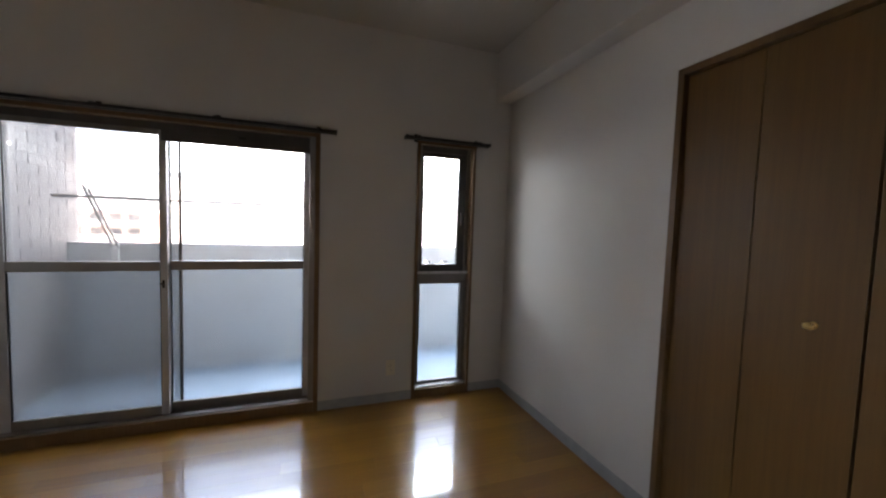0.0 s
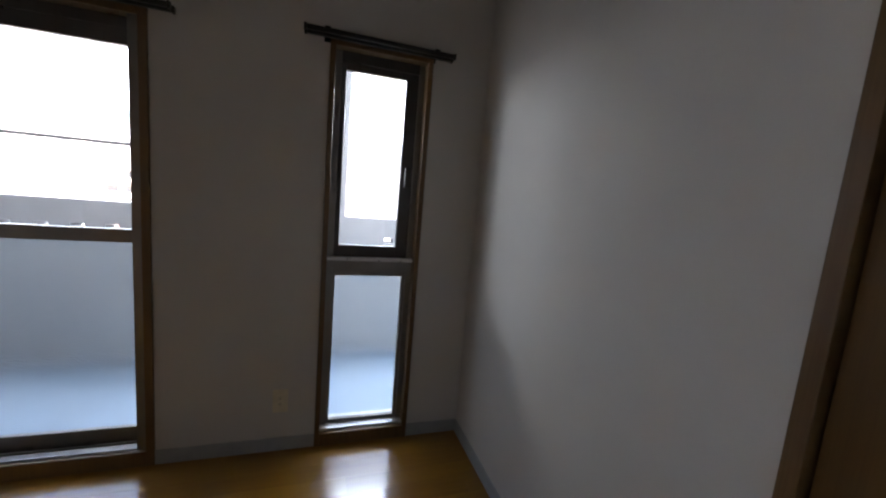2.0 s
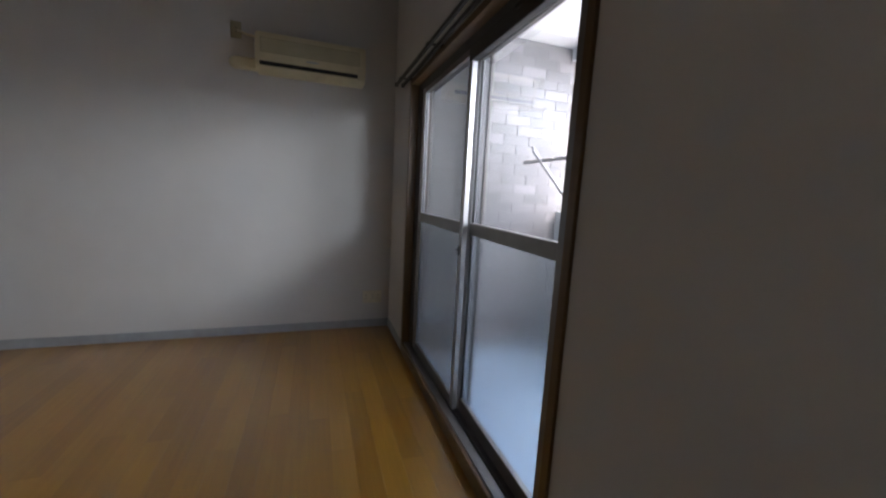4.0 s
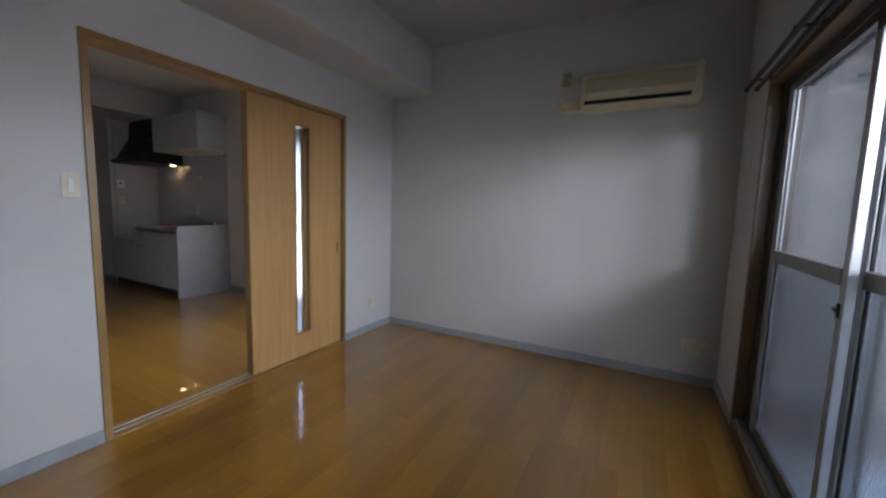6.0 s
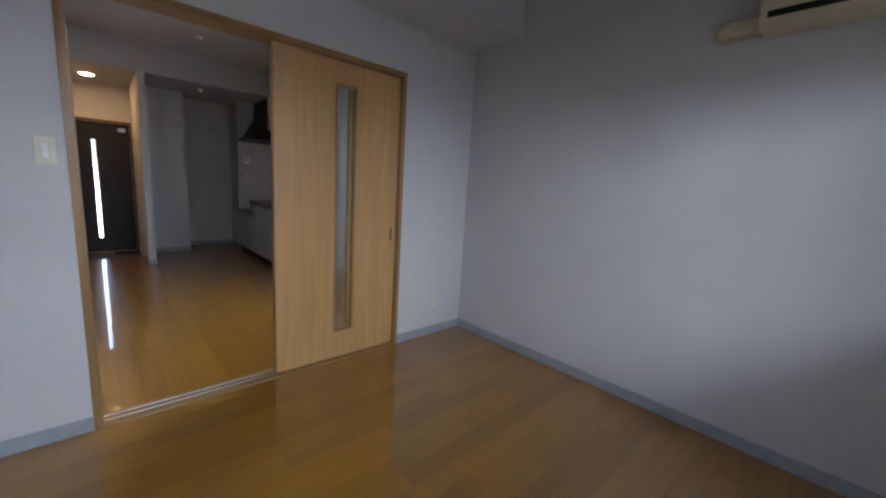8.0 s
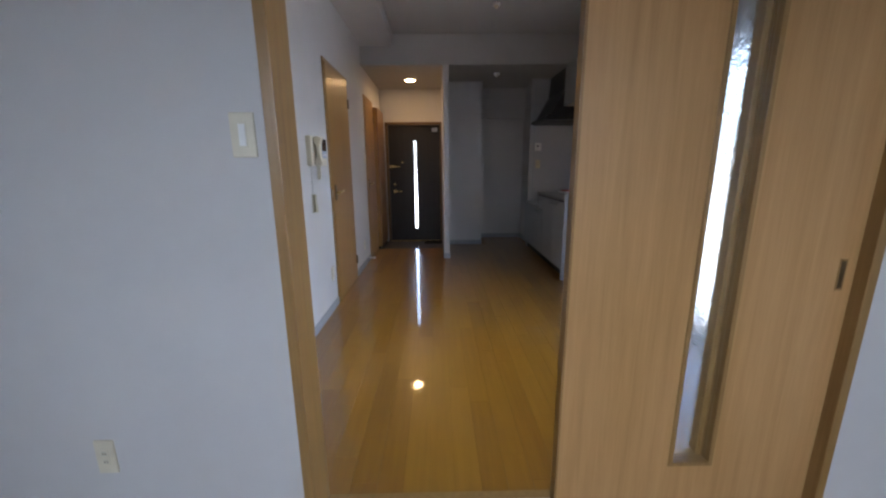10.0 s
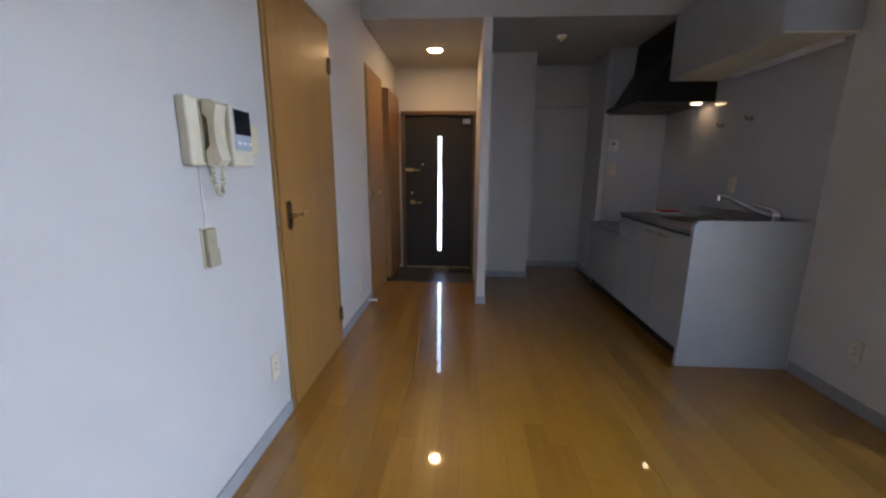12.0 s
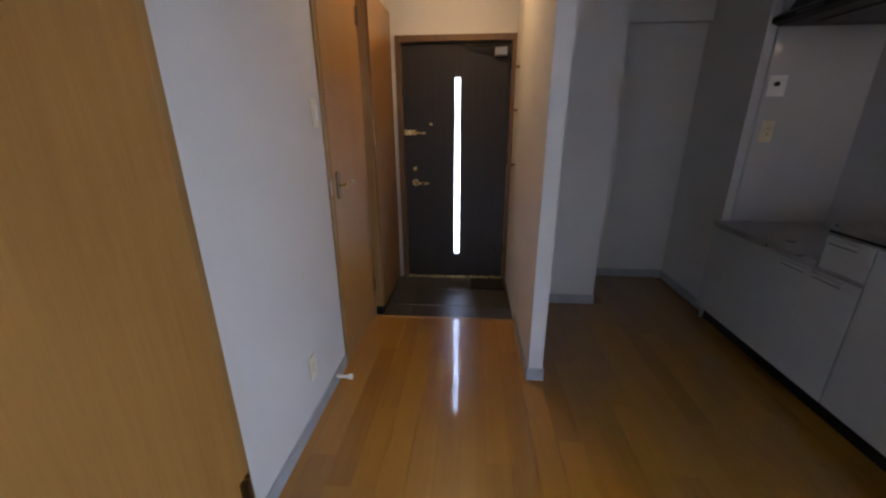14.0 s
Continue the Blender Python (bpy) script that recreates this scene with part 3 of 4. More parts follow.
def hinged_door(name, y0, y1, top, handle_y, way, label):
    d = thing(name, (KR, (y0 + y1) / 2, 0), label, "door", kind="structure")
    f = .028
    part("door_frame", boxes((KR - .010, KR + .13, y0, y0 + f, 0, top), (KR - .010, KR + .13, y1 - f, y1, 0, top), (KR - .010, KR + .13, y0 + f, y1 - f, top - f, top), bevel=.002), OAKDARK, d, "brown wooden casing")
    leaf = part("door_leaf", boxes((KR - .014, KR + .024, y0 + f + .003, y1 - f - .003, .008, top - f - .003), bevel=.002), HALLWOOD, d)
    lever(leaf, handle_y, .985, way)
    sy = y1 - .013 if way < 0 else y0 + .013
    part("strike", boxes((KR - .0125, KR - .009, sy - .010, sy + .010, .95, 1.02), bevel=.001), STEEL, d, "steel strike plate")
    for z in (.22, top - .24):
        part("hinge", box(rod(bmesh.new(), (KR - .020, y0 + f, z - .045), (KR - .020, y0 + f, z + .045), .008), KR - .016, KR - .0135, y0 + f - .02, y0 + f + .03, z - .045, z + .045, .001), BRONZE, d, "bronze hinge")
    return d


hinged_door("door_2", -2.97, -2.17, 2.06, -2.275, -1, "closed brown wood-grain door with a lever handle")
hinged_door("door_3", -4.50, -3.86, 2.08, -3.955, -1, "closed narrow brown wood-grain door with a lever handle")
ds = thing("door_stop", (KR - T, -3.70, .05), "small white door stop on the baseboard", "door stop")
b = rod(bmesh.new(), (KR - T, -3.70, .05), (KR - .07, -3.70, .05), .008)
rod(b, (KR - .07, -3.70, .05), (KR - .09, -3.70, .05), .014)
part("stem", b, WHITEP, ds, "", True)

# ---- intercom and holder ----
ic = thing("intercom", (KR, -1.79, 1.315), "ivory video intercom with handset on the wall", "intercom")
ph = part("phone_base", boxes((KR - .036, KR, -1.814, -1.635, 1.212, 1.418), bevel=.008), IVORY, ic, "ivory telephone base")
# flat darker plate paints the handset's shade onto the base
part("cradle_shade", boxes((KR - .038, KR - .034, -1.752, -1.684, 1.222, 1.408), bevel=.002), CREAMDARK, ph, "darker plate painting the shade behind the handset")
part("card_strip", boxes((KR - .039, KR - .034, -1.806, -1.760, 1.235, 1.400), bevel=.002), CREAM, ph)
for i in range(4):
    part("button", boxes((KR - .043, KR - .037, -1.798, -1.770, 1.265 + i * .03, 1.273 + i * .03), bevel=.002), IVORY, ph)
hs = part("handset", prism(bmesh.new(), [(KR - .044, 1.216), (KR - .074, 1.216), (KR - .090, 1.232), (KR - .080, 1.27), (KR - .076, 1.315), (KR - .080, 1.36), (KR - .090, 1.398), (KR - .074, 1.414), (KR - .044, 1.414), (KR - .040, 1.372), (KR - .056, 1.355), (KR - .056, 1.275), (KR - .040, 1.258)], "y", -1.744, -1.692), IVORY, ic, "ivory telephone handset", True)
mo = part("monitor", boxes((KR - .050, KR, -1.945, -1.818, 1.212, 1.420), bevel=.006), IVORY, ic, "ivory monitor unit")
fr = part("screen_frame", boxes((KR - .053, KR - .049, -1.938, -1.838, 1.268, 1.410), bevel=.002), GREYBLUE, mo, "grey blue control field")
part("screen", boxes((KR - .0555, KR - .0525, -1.935, -1.841, 1.322, 1.406), bevel=.001), SCREEN, mo, "black intercom screen")
for i in range(3):
    part("button", boxes((KR - .0555, KR - .0525, -1.934 + i * .032, -1.912 + i * .032, 1.288, 1.298), bevel=.001), WHITEP, mo)
loop = []
for i in range(61):
    a = i / 60
    sag = math.sin(math.pi * a)
    loop.append((KR - .052 + .006 * math.cos(i * 1.9), -1.700 - .05 * a + .012 * sag * math.cos(math.pi * a) + .004 * math.sin(i * 1.9), 1.218 - .10 * sag))
part("cord", tube(bmesh.new(), loop, .0042, 6), IVORY, ic, "coiled pale cord", True)
part("wire", tube(bmesh.new(), [(KR - .004, -1.70, 1.214), (KR - .004, -1.70, 1.012)], .002, 6), WHITEP, ic)
rh = thing("remote_holder", (KR, -1.70, .95), "small beige remote control holder on the wall", "remote holder")
part("back", boxes((KR - .006, KR, -1.728, -1.672, .880, 1.015), bevel=.002), IVORY, rh)
part("remote", boxes((KR - .022, KR - .006, -1.725, -1.675, .884, 1.010), bevel=.004), CREAMDARK, rh, "dull beige remote control")
part("pocket", boxes((KR - .026, KR - .022, -1.727, -1.673, .880, .940), bevel=.002), CREAMDARK, rh)

# ---- entrance hall ----
gk = structure("genkan_floor", boxes((-.13, KR, -5.43, -4.43, -.10, -.056)), MORTAR, "dark mortar bed of the entrance floor", "floor")
for ix in range(4):
    for iy in range(3):
        x0, y0 = -.13 + ix * .247, -5.28 + iy * .2834
        part("tile", boxes((x0 + .002, min(x0 + .245, KR - .001), y0 + .002, y0 + .281, -.056, -.050), bevel=.001), SLATE, gk)
structure("genkan_step", boxes((-.13, KR, -4.445, -4.42, -.056, .002), bevel=.003), OAKDARK, "brown wooden step edge of the entrance", "step")
mt = thing("door_mat", (.02, -5.13, -.05), "black rubber mat beside the entrance door", "mat")
part("pad", boxes((-.11, .18, -5.24, -5.02, -.050, -.038), bevel=.005), MAT, mt)

ed = thing("door_4", (.32, -5.33, -.05), "dark wood-grain steel entrance door with a glass slit", "door", kind="structure")
part("door_frame", boxes((-.143, -.098, -5.36, -5.262, -.05, 1.90), (.742, .786, -5.36, -5.262, -.05, 1.90), (-.098, .742, -5.36, -5.262, 1.855, 1.90), bevel=.003), CASING, ed, "brown steel door frame")
part("stop_strip", boxes((-.098, -.07, -5.36, -5.337, -.05, 1.855), (.714, .742, -5.36, -5.337, -.05, 1.855), (-.07, .714, -5.36, -5.337, 1.825, 1.855), (-.07, .714, -5.36, -5.337, -.04, -.02)), BLACKP, ed, "black rubber door seal")
part("sill", boxes((-.098, .742, -5.43, -5.27, -.056, -.040), bevel=.002), BRASS, ed, "worn brass-coloured sill")
sx0, sx1, sz0, sz1 = .275, .340, .16, 1.62
ef = -5.295
leaf = part("door_leaf", boxes((-.096, sx0, ef - .04, ef, -.038, 1.853), (sx1, .740, ef - .04, ef, -.038, 1.853), (sx0, sx1, ef - .04, ef, -.038, sz0), (sx0, sx1, ef - .04, ef, sz1, 1.853)), DOORMETAL, ed)
g = part("pane", boxes((sx0 + .008, sx1 - .008, ef - .022, ef - .017, sz0 + .008, sz1 - .008)), SLIT, leaf, "bright frosted glass slit")
g.visible_shadow = False
part("glazing_bead", boxes((sx0, sx0 + .010, ef - .042, ef + .004, sz0, sz1), (sx1 - .010, sx1, ef - .042, ef + .004, sz0, sz1), (sx0 + .010, sx1 - .010, ef - .042, ef + .004, sz0, sz0 + .010), (sx0 + .010, sx1 - .010, ef - .042, ef + .004, sz1 - .010, sz1), bevel=.001), BLACKP, leaf)
hb = rod(bmesh.new(), (.655, ef, .80), (.655, ef + .05, .80), .010)
tube(hb, [(.655, ef + .05, .80), (.545, ef + .052, .80)], .010)
part("lever", hb, BRASS, leaf, "brass door lever", True)
part("handle_rose", rod(bmesh.new(), (.655, ef, .80), (.655, ef + .008, .80), .028), BRASS, leaf, "", True)
part("thumb_turn", box(rod(bmesh.new(), (.655, ef, .915), (.655, ef + .012, .915), .017), .650, .660, ef + .012, ef + .028, .90, .93, .002), BRASS, leaf, "brass thumb turn")
part("door_chain", tube(boxes((.64, .742, ef, ef + .02, 1.185, 1.225), bevel=.004), [(.68, ef + .02, 1.21), (.60, ef + .03, 1.20), (.57, ef + .026, 1.20)], .007), BRASS, leaf, "brass door guard")
part("peephole", rod(bmesh.new(), (.52, ef, 1.27), (.52, ef + .008, 1.27), .012), BRASS, leaf, "", True)
dc = part("door_closer", boxes((-.06, .03, ef, ef + .05, 1.75, 1.81), bevel=.005), STEEL, leaf, "grey door closer")
part("closer_arm", tube(bmesh.new(), [(-.02, ef + .045, 1.815), (.12, ef + .055, 1.815), (.24, ef + .03, 1.835)], .009), BLACKP, dc)
part("door_bumper", ball(bmesh.new(), (-.02, ef + .004, .22), .014), BLACKP, leaf)
for z in (.25, 1.0, 1.7):
    part("hinge", rod(bmesh.new(), (-.095, ef + .008, z - .05), (-.095, ef + .008, z + .05), .009), BLACKP, ed)

sc = thing("shoe_cabinet", (KR, -4.85, 0), "tall brown wood-grain shoe cabinet in the entrance", "cabinet")
part("body", boxes((KR - .05, KR, -5.14, -4.53, .02, 2.02), bevel=.002), OAKDARK, sc)
part("door", boxes((KR - .068, KR - .051, -5.137, -4.533, .023, 2.017), bevel=.002), SHOEWOOD, sc)
part("toe_board", boxes((KR - .045, KR - .002, -5.13, -4.54, -.05, .02)), BLACKP, sc)

hl = thing("ceiling_light", (.316, -4.60, LO), "round lit ceiling lamp in the entrance hall", "ceiling light")
part("base", rod(bmesh.new(), (.316, -4.60, LO), (.316, -4.60, LO - .010), .088, .084, 28), WHITEP, hl, "", True)
part("bulb", ball(bmesh.new(), (.316, -4.60, LO - .008), .070, (1, 1, .22)), glow("warm_lamp_glass", (1, .62, .28), 3), hl, "glowing warm bulb", True)


def detector(x, y, z, r, label):
    o = thing("smoke_detector", (x, y, z), label, "detector", "ceiling detectors")
    part("base", rod(bmesh.new(), (x, y, z), (x, y, z - .02), r, r, 24), WHITEP, o, "", True)
    part("sensor", rod(bmesh.new(), (x, y, z - .02), (x, y, z - .045), r * .7, r * .35, 20), IVORY, o, "", True)


detector(-.62, -2.33, HI, .06, "round white detector on the kitchen ceiling")
detector(-.64, -2.98, HI, .035, "small round white ceiling fitting")
detector(-.85, -4.25, LO, .04, "small round detector on the lowered ceiling")
for z in (.98, 1.36, 1.64):
    hk = thing("coat_hook", (-.13, -5.0, z), "small brass hook on the entrance partition", "hook", "coat hooks")
    part("peg", rod(bmesh.new(), (-.13, -5.0, z), (-.105, -5.0, z), .009), BRONZE, hk, "", True)

# ---- kitchen ----
KF = -1.36
structure("kitchen_panel", boxes((KW, KW + .004, -4.58, -2.77, .60, 2.39), (KW + .004, -1.40, -4.58, -4.575, .0, 2.388)), PANELT, "glossy white kitchen wall panels", "wall panel")
structure("panel_edge", boxes((-1.462, -1.452, -4.585, -4.565, .0, 2.388), (-1.41, -1.40, -4.58, -4.566, 0, .66)), CABINET, "pale edge strip of the kitchen wall panel", "trim")


def cabinet_unit(fronts, z0, z1, label):
    """fronts: (y0, y1, name, which end the pull sits at)."""
    y0, y1 = fronts[0][0], fronts[-1][1]
    c = thing("base_cabinet", (-1.7, (y0 + y1) / 2, 0 if z0 < .2 else z0), label, "cabinet", "kitchen base cabinets")
    part("carcass", boxes((KW + .006, KF - .02, y0, y1, z0, z1)), CABINET, c)
    if z0 < .2:
        part("toe_kick", boxes((KW + .006, KF - .06, y0, y1, 0, z0)), BLACKP, c, "black recessed toe kick")
    for a, b, kind_of, end in fronts:
        d = part(kind_of, boxes((KF - .02, KF, a + .002, b - .002, z0 + .002, z1 - .005), bevel=.002), CABINET, c)
        n = min(.155, b - a - .06)
        h0 = b - .012 - n if end == "+" else a + .012
        g = part("handle", boxes((KF, KF + .013, h0, h0 + n, z1 - .038, z1 - .018), bevel=.004), CABINET, d, "pale bar pull")
        # black strip paints the shade along the underside of the pull
        part("grip_shade", boxes((KF + .0005, KF + .0115, h0 + .012, h0 + n - .012, z1 - .041, z1 - .036)), BLACKP, g)


cabinet_unit(((-4.565, -3.84, "door", "+"), (-3.84, -3.608, "door", "-")), .10, .655, "low grey-white cabinet under the cooker shelf")
cabinet_unit(((-3.815, -3.608, "drawer", "-"),), .664, .82, "small grey-white drawer unit under the worktop end")
cabinet_unit(((-3.604, -3.195, "door", "+"), (-3.195, -2.797, "door", "-")), .10, .82, "grey-white sink base cabinet with two doors")
cs = thing("cooker_shelf", (-1.7, -4.19, .66), "steel cooker shelf between wall and counter", "cooker shelf")
part("top", boxes((KW + .006, KF + .01, -4.565, -3.82, .656, .685), bevel=.004), STEEL, cs)
wt = thing("worktop", (-1.7, -3.3, .85), "stainless steel kitchen worktop with a sunk basin", "worktop")
part("top", boxes((KW + .006, -1.93, -3.83, -2.795, .838, .865), (-1.50, KF + .012, -3.83, -2.795, .838, .865), (-1.93, -1.50, -3.83, -3.50, .838, .865), (-1.93, -1.50, -2.90, -2.795, .838, .865)), STEEL, wt)
# solid black strip stands in for the shade below the worktop edge
part("gap_shade", boxes((KF - .025, KF - .004, -3.82, -2.796, .822, .838)), BLACKP, wt, "black strip painting the shade under the worktop")
part("splash_back", boxes((KW + .005, KW + .02, -3.83, -2.795, .865, .93), bevel=.002), STEEL, wt)
bs = part("basin", boxes((-1.93, -1.50, -3.50, -2.90, .66, .67), (-1.93, -1.925, -3.50, -2.90, .67, .845), (-1.505, -1.50, -3.50, -2.90, .67, .845), (-1.925, -1.505, -3.50, -3.495, .67, .845), (-1.925, -1.505, -2.905, -2.90, .67, .845)), STEEL, wt, "steel sink basin")
part("drain", rod(bmesh.new(), (-1.72, -3.2, .67), (-1.72, -3.2, .675), .05, seg=20), BLACKP, bs)
ep = thing("end_panel", (-1.69, -2.78, 0), "grey-white laminate end panel with a rounded corner", "end panel")
eb = bmesh.new()
r = .04
arc = [(KF + .01 - r + r * math.sin(a), .925 - r + r * math.cos(a)) for a in [i * math.pi / 2 / 8 for i in range(9)]]
prism(eb, [(KW + .001, 0), (KW + .001, .925)] + arc + [(KF + .01, 0)], "y", -2.793, -2.765)
part("board", eb, CABINET, ep)
uc = thing("wall_cabinet", (-1.83, -3.28, 1.92), "grey-white kitchen wall cabinet above the sink", "cabinet")
part("carcass", boxes((KW + .006, -1.645, -3.83, -2.74, 1.92, 2.385), bevel=.001), CABINET, uc)
part("bottom_board", boxes((KW + .006, -1.645, -3.828, -2.742, 1.912, 1.92)), IVORY, uc, "pale underside board")
for i in range(2):
    a, b = -3.828 + i * .545, -3.828 + (i + 1) * .545 - .004
    dd = part("door", boxes((-1.645, -1.625, a, b, 1.914, 2.383), bevel=.0015), CABINET, uc)
    part("handle", boxes((-1.625, -1.616, a + .18, a + .34, 1.93, 1.945), bevel=.003), CABINET, dd)
part("under_light", boxes((KW + .02, KW + .07, -3.6, -2.80, 1.885, 1.912), bevel=.004), WHITEP, uc, "white slim under-cabinet lamp")
# range hood: a thin tray with a sloped canopy
rg = thing("range_hood", (-1.72, -4.19, 1.75), "black sloped range hood with a lit lamp", "range hood")
hy0, hy1 = -4.565, -3.84
tray = prism(bmesh.new(), [(KW + .006, 1.76), (-1.45, 1.76), (-1.41, 1.775), (-1.41, 1.80), (-1.45, 1.825), (KW + .006, 1.825)], "y", hy0, hy1)
part("tray", tray, BLACKP, rg)
can = bmesh.new()
prism(can, [(KW + .006, 1.825), (-1.47, 1.825), (-1.64, 2.12), (-1.66, 2.385), (KW + .006, 2.385)], "y", hy0 + .01, hy1 - .005)
part("canopy", can, BLACKP, rg)
part("filter", boxes((-1.86, -1.55, -4.45, -4.08, 1.752, 1.76), bevel=.002), ALUDARK, rg, "dark grease filter")
part("lamp_lens", rod(bmesh.new(), (-1.92, -3.93, 1.76), (-1.92, -3.93, 1.755), .038, seg=20), glow("hood_lamp_glass", (1, .70, .38), .35), rg, "glowing hood lamp")
part("button", boxes((-1.411, -1.406, -4.40, -4.25, 1.781, 1.795), bevel=.001), ALUDARK, rg)

fc = thing("faucet", (-1.93, -2.93, .865), "chrome mixer tap with a long spout over the sink", "faucet")
fb = rod(bmesh.new(), (-1.93, -2.93, .865), (-1.93, -2.93, .94), .026, .024, 20)
ball(fb, (-1.93, -2.93, .945), .028)
part("body", fb, CHROME, fc, "", True)
part("spout", tube(bmesh.new(), [(-1.93, -2.93, .925), (-1.83, -3.02, .975), (-1.745, -3.10, 1.035), (-1.71, -3.13, 1.045)], .013), STEEL, fc, "", True)
part("nozzle", rod(bmesh.new(), (-1.705, -3.135, 1.052), (-1.705, -3.135, 1.015), .017, .014, 16), CHROME, fc, "", True)
part("lever", tube(bmesh.new(), [(-1.93, -2.93, .965), (-1.90, -2.955, .985), (-1.83, -3.00, 1.005)], .010), CHROME, fc, "", True)

for y, z, lab in ((-3.70, 1.56, "small dark wall hook under the hood"), (-3.40, 1.575, "small steel wall hook catching the lamp light")):
    hk = thing("wall_hook", (KW, y, z), lab, "hook", "kitchen hooks")
    part("plate", boxes((KW + .004, KW + .010, y - .016, y + .016, z - .018, z + .018), bevel=.002), CHROME, hk)
    part("peg", tube(bmesh.new(), [(KW + .008, y, z), (KW + .045, y, z - .005), (KW + .055, y, z + .018)], .006), BRONZE, hk, "", True)
wall_plate("wall_outlet", (KW + .004, -3.49, 1.11), "+x", .07, .12, "ivory outlet on the kitchen panel", "wall outlets", 1, "outlet", CREAM)
wall_plate("wall_outlet", (-1.53, -4.575, 1.22), "+y", .07, .12, "ivory outlet on the kitchen return wall", "wall outlets", 1, "outlet", CREAM)
gt = thing("hood_switch", (-1.52, -4.575, 1.47), "white wall switch for the kitchen", "switch")
part("plate", boxes((-1.57, -1.475, -4.575, -4.567, 1.41, 1.52), bevel=.003), WHITEP, gt)
part("knob", rod(bmesh.new(), (-1.515, -4.567, 1.475), (-1.515, -4.555, 1.475), .013), BLACKP, gt, "black knob", True)
rd = thing("soap_tray", (-1.70, -3.75, .865), "small red and white plastic tray on the worktop", "tray")
part("dish", boxes((-1.79, -1.60, -3.82, -3.68, .865, .877), bevel=.004), WHITEP, rd, "white flat dish")
part("lid", boxes((-1.78, -1.64, -3.81, -3.70, .877, .893), bevel=.006), REDP, rd, "red plastic lid")

# ---- balcony and outdoors ----
structure("balcony_floor", boxes((-1.62, 4.2, OUT, 4.42, -.22, -.10)), DECK, "pale blue-grey balcony floor sheet", "floor")
structure("balcony_ceiling", boxes((-2.6, 4.2, OUT, 4.44, 2.46, 2.66)), PLASTER, "painted balcony soffit slab", "ceiling")
structure("balcony_beam", boxes((-1.6, 4.2, 4.28, 4.43, 2.36, 2.46)), PLASTER, "painted balcony edge beam", "beam")
slots = [(-1.38 + i * .20, -1.38 + i * .20 + .08) for i in range(27) if not .45 < -1.38 + i * .20 < 1.5]
rows = [(-1.62, 4.2, 4.28, 4.43, -.22, .895), (-1.62, 4.2, 4.27, 4.44, .94, 1.105)]
last = -1.62
for a, b in slots:
    rows.append((last, a, 4.28, 4.43, .895, .94))
    last = b
rows.append((last, 4.2, 4.28, 4.43, .895, .94))
structure("balcony_parapet", boxes(*rows), PLASTER, "painted concrete balcony parapet with a row of slots", "parapet")
structure("balcony_column", boxes((.68, 1.28, 4.27, 4.45, 1.105, 2.36)), PLASTER, "painted concrete balcony column", "column")
structure("balcony_end_wall", boxes((4.2, 4.35, OUT, 4.43, -.22, 2.46)), PLASTER, "painted balcony end wall", "wall")
tw = structure("balcony_tile_wall", boxes((-1.80, -1.62, OUT, 4.46, -.22, 2.46)), JOINT, "grey brick-tile side wall of the balcony", "wall")
mast = None
rng = random.Random(4)
for k in range(32):
    z = -.09 + k * .0785
    y = OUT + .003 - (.115 if k % 2 else 0)
    while y < 4.455:
        a, b = max(y, OUT + .003), min(y + .222, 4.457)
        if b - a > .03:
            key = round(b - a, 3)
            if mast is None:
                mast = {}
            if key not in mast:
                tm = bmesh.new()
                box(tm, 0, .004, 0, b - a, 0, .0715)
                me = bpy.data.meshes.new("tile")
                tm.to_mesh(me)
                tm.free()
                me.materials.append(TILE)
                mast[key] = me
            o = new("tile", mast[key])
            o.parent = tw
            o.location = (-1.6201 - rng.uniform(0, .002), a, z)
        y += .230
dp = thing("downpipe", (-1.53, 3.40, -.10), "grey plastic downpipe with a bracket on the balcony", "downpipe")
part("pipe", rod(bmesh.new(), (-1.53, 3.40, -.10), (-1.53, 3.40, 2.46), .045, seg=20), PIPE, dp, "", True)
for z in (.6, 1.78):
    part("bracket", rod(bmesh.new(), (-1.53, 3.40, z), (-1.53, 3.40, z + .025), .053, seg=20), STEEL, dp, "", True)
lp = thing("laundry_pole", (-.3, 3.85, 1.49), "thin steel laundry pole on the balcony", "laundry pole")
part("pole", rod(bmesh.new(), (-1.50, 3.85, 1.49), (.78, 3.85, 1.49), .013), STEEL, lp, "", True)
for x in (-1.27, .55):
    pr = thing("pole_bracket", (x, 4.27, .95), "folding pole bracket on the balcony parapet", "pole bracket", "pole brackets")
    part("foot", boxes((x - .025, x + .025, 4.235, 4.27, .88, 1.10), bevel=.004), WHITEP, pr)
    part("arm", tube(bmesh.new(), [(x - .015, 4.24, 1.08), (x - .015, 3.78, 1.58)], .010), PIPE, pr)
    part("arm", tube(bmesh.new(), [(x + .03, 4.24, 1.06), (x + .03, 3.76, 1.55)], .010), PIPE, pr)
    part("clamp", ball(bmesh.new(), (x, 4.235, 1.08), .035), WHITEP, pr, "", True)

# unseen wall and slab, added to stop sun leaking onto the balcony
structure("sun_block", boxes((2.03, 4.35, 2.9, OUT, -.3, 2.7), (-2.17, 2.75, -5.43, OUT, -.45, -.25)), PLASTER, "unseen wall and slab added to block stray sunlight", "wall")
structure("ground", boxes((-900, 900, -900, 900, -12.3, -12)), ASPHALT, "grey street level far below the balcony", "ground")


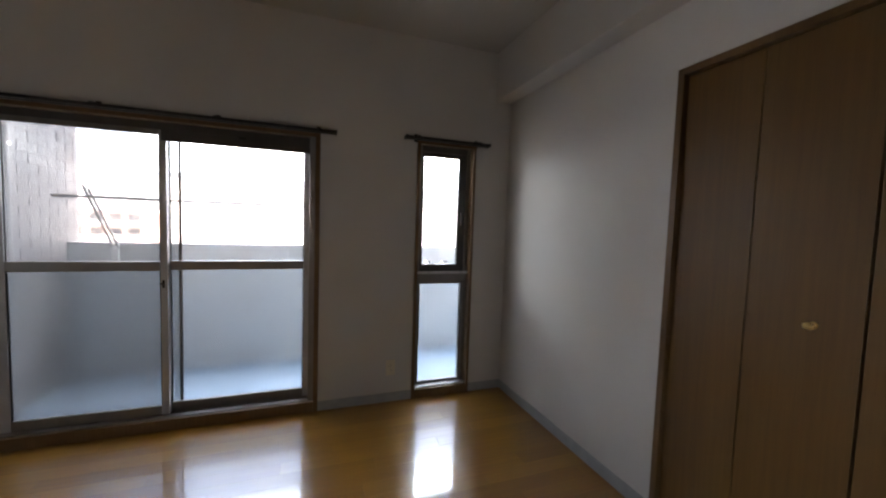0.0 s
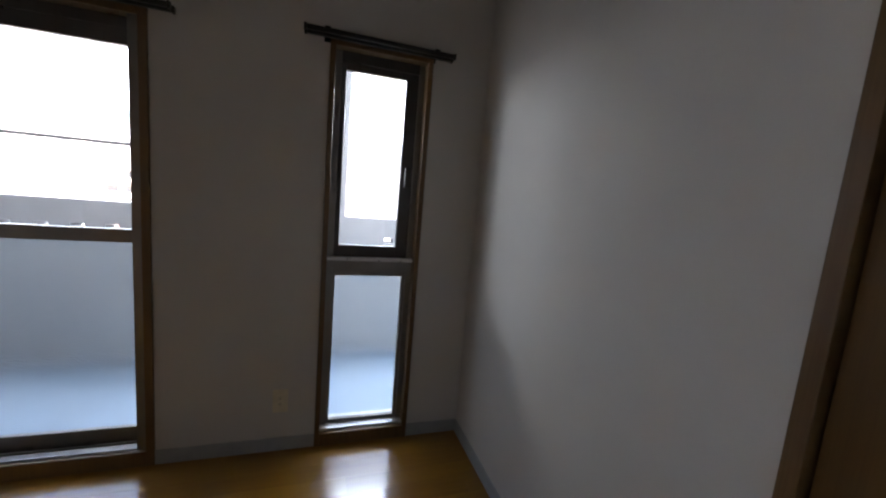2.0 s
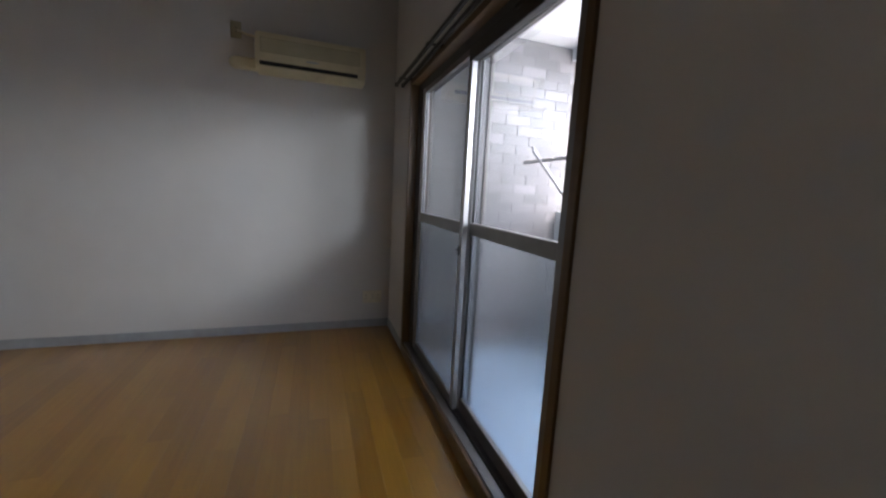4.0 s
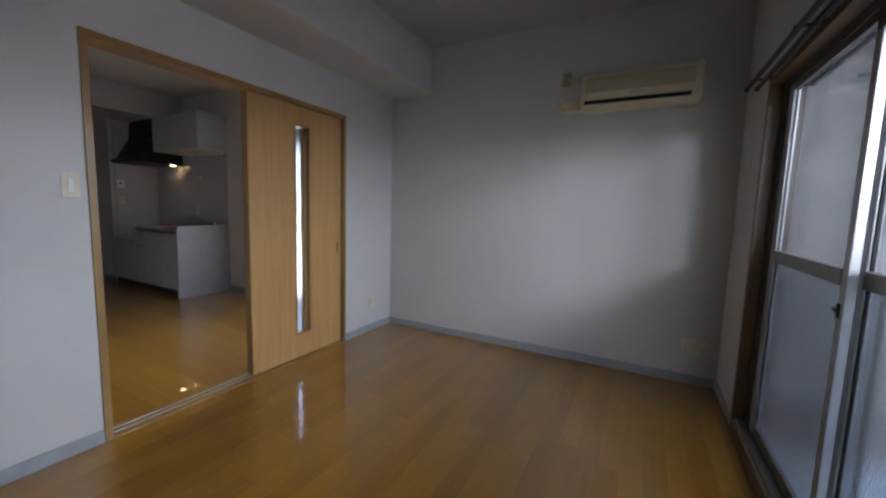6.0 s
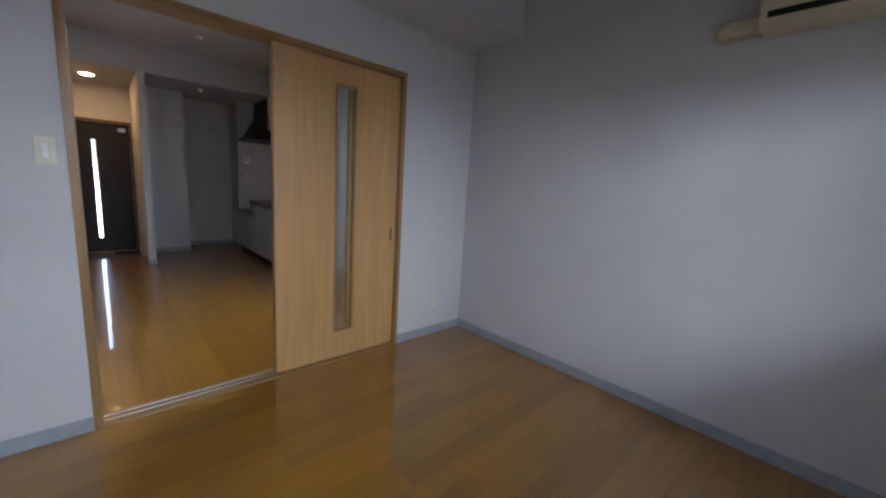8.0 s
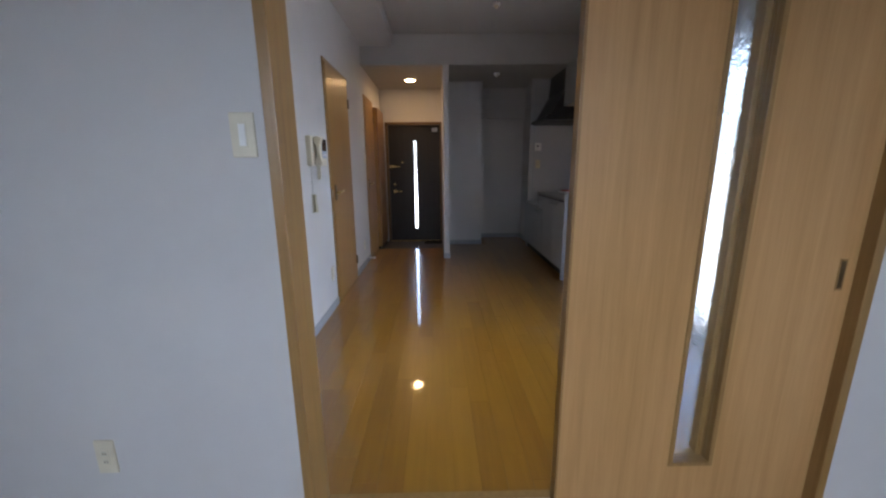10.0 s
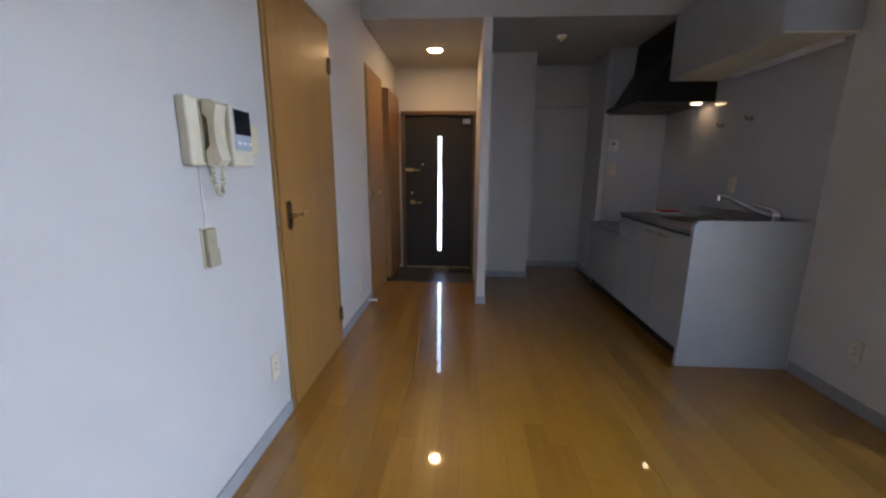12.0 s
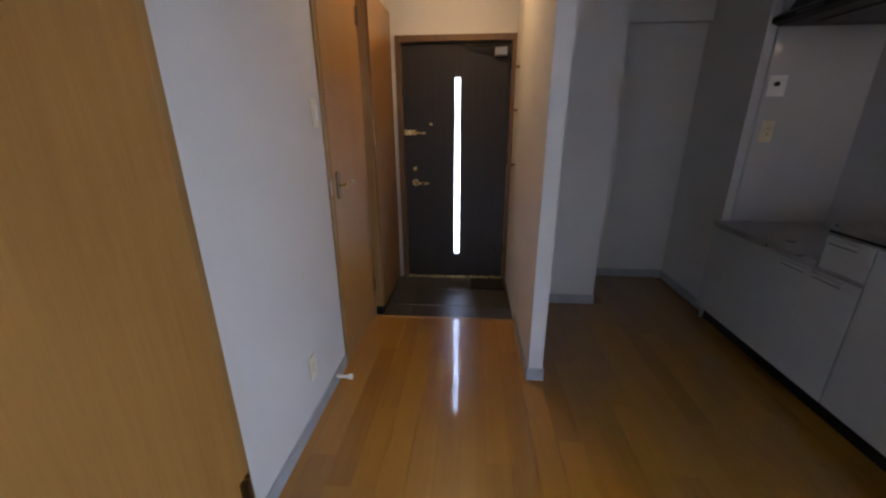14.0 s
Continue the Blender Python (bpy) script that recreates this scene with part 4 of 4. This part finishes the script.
def far_building(x0, x1, y0, y1, top, storeys, bays, wall, label):
    o = thing("apartment_building", ((x0 + x1) / 2, (y0 + y1) / 2, -12), label, "building", "far buildings")
    part("wall", boxes((x0, x1, y0, y1, -12, top)), wall, o)
    part("roof", boxes((x0 - .3, x1 + .3, y0 - .3, y1 + .3, top, top + .5)), FARWALL, o)
    h = (top + 12) / storeys
    w = (x1 - x0) / bays
    for s in range(storeys):
        for k in range(bays):
            a, z = x0 + k * w, -12 + s * h
            if z < -6:
                continue
            wn_ = part("window", boxes((a + w * .2, a + w * .8, y0 - .05, y0 + .1, z + h * .3, z + h * .8)), FARGLASS, o)
            part("balcony", boxes((a + .05, a + w - .05, y0 - 1.1, y0 - .05, z, z + h * .33)), FARWALL, wn_)


far_building(-62, -38, 62, 74, 9, 7, 4, FARWALL, "pale apartment block with balconies far away")
far_building(-35, -25, 75, 85, 2, 6, 4, FARWARM, "reddish apartment block far away")
far_building(-17, -5, 95, 105, 3.5, 5, 4, FARWALL, "low pale apartment block far away")

rng = random.Random(9)
for i in range(22):
    bx0 = -190 + i * 17
    by0, wide, hgt = rng.uniform(120, 150), rng.uniform(18, 21), rng.uniform(9, 14)
    tb = thing("city_block", (bx0 + 8, by0 + 6, -12), "pale distant city building in the haze", "building", "distant buildings")
    part("wall", boxes((bx0, bx0 + wide, by0, by0 + 12, -12, hgt)), FARWALL, tb)
    part("roof", boxes((bx0 + 2, bx0 + 6, by0 + 3, by0 + 8, hgt, hgt + 1.8)), FARWALL, tb)

# ---- floor boards ----
fl = structure("floor", boxes((LW, RW + .72, -.13, WW, -.14, -.008), (KW, KR, -4.43, -.13, -.14, -.008), (-2.02, -.203, -5.28, -4.43, -.14, -.008)), GROOVE, "glossy yellow-brown lacquered wooden floor", "floor")
PW = .101


def board_mesh(dx, dy, mat):
    tm = bmesh.new()
    box(tm, 0, dx, 0, dy, -.008, 0)
    me = bpy.data.meshes.new("plank")
    tm.to_mesh(me)
    tm.free()
    me.materials.append(mat)
    return me


boards = {}


def lay(x0, y0, dx, dy, mat, tag):
    key = (round(dx, 3), round(dy, 3), tag)
    if key not in boards:
        boards[key] = board_mesh(dx - .0007, dy - .0007, mat)
    o = new("plank", boards[key])
    o.parent = fl
    o.location = (x0, y0, 0)


offs = (0, .55, .25, .8, .4, .1, .65)
for k in range(29):
    y0 = -.002 + k * PW
    if y0 > WW - .01:
        break
    dy = min(PW, WW - y0)
    x = LW - offs[k % 7] * .909
    while x < RW:
        a, b_ = max(x, LW), min(x + .909, RW)
        if b_ - a > .02:
            lay(a, y0, b_ - a, dy, PLANKX, "x")
        x += .909
k = 0
x0 = KW
while x0 < KR - .005:
    dx = min(PW, KR - x0)
    deep = -4.42 if x0 + dx > -.15 else (-4.72 if x0 + dx > -.72 else (-5.28 if x0 > -1.46 else -4.58))
    y = -.004 + offs[(k * 3) % 7] * .909
    while y > deep:
        t_, b_ = min(y, -.004), max(y - .909, deep)
        if t_ - b_ > .02:
            lay(x0, b_, dx, t_ - b_, PLANKY, "y")
        y -= .909
    x0 += PW
    k += 1
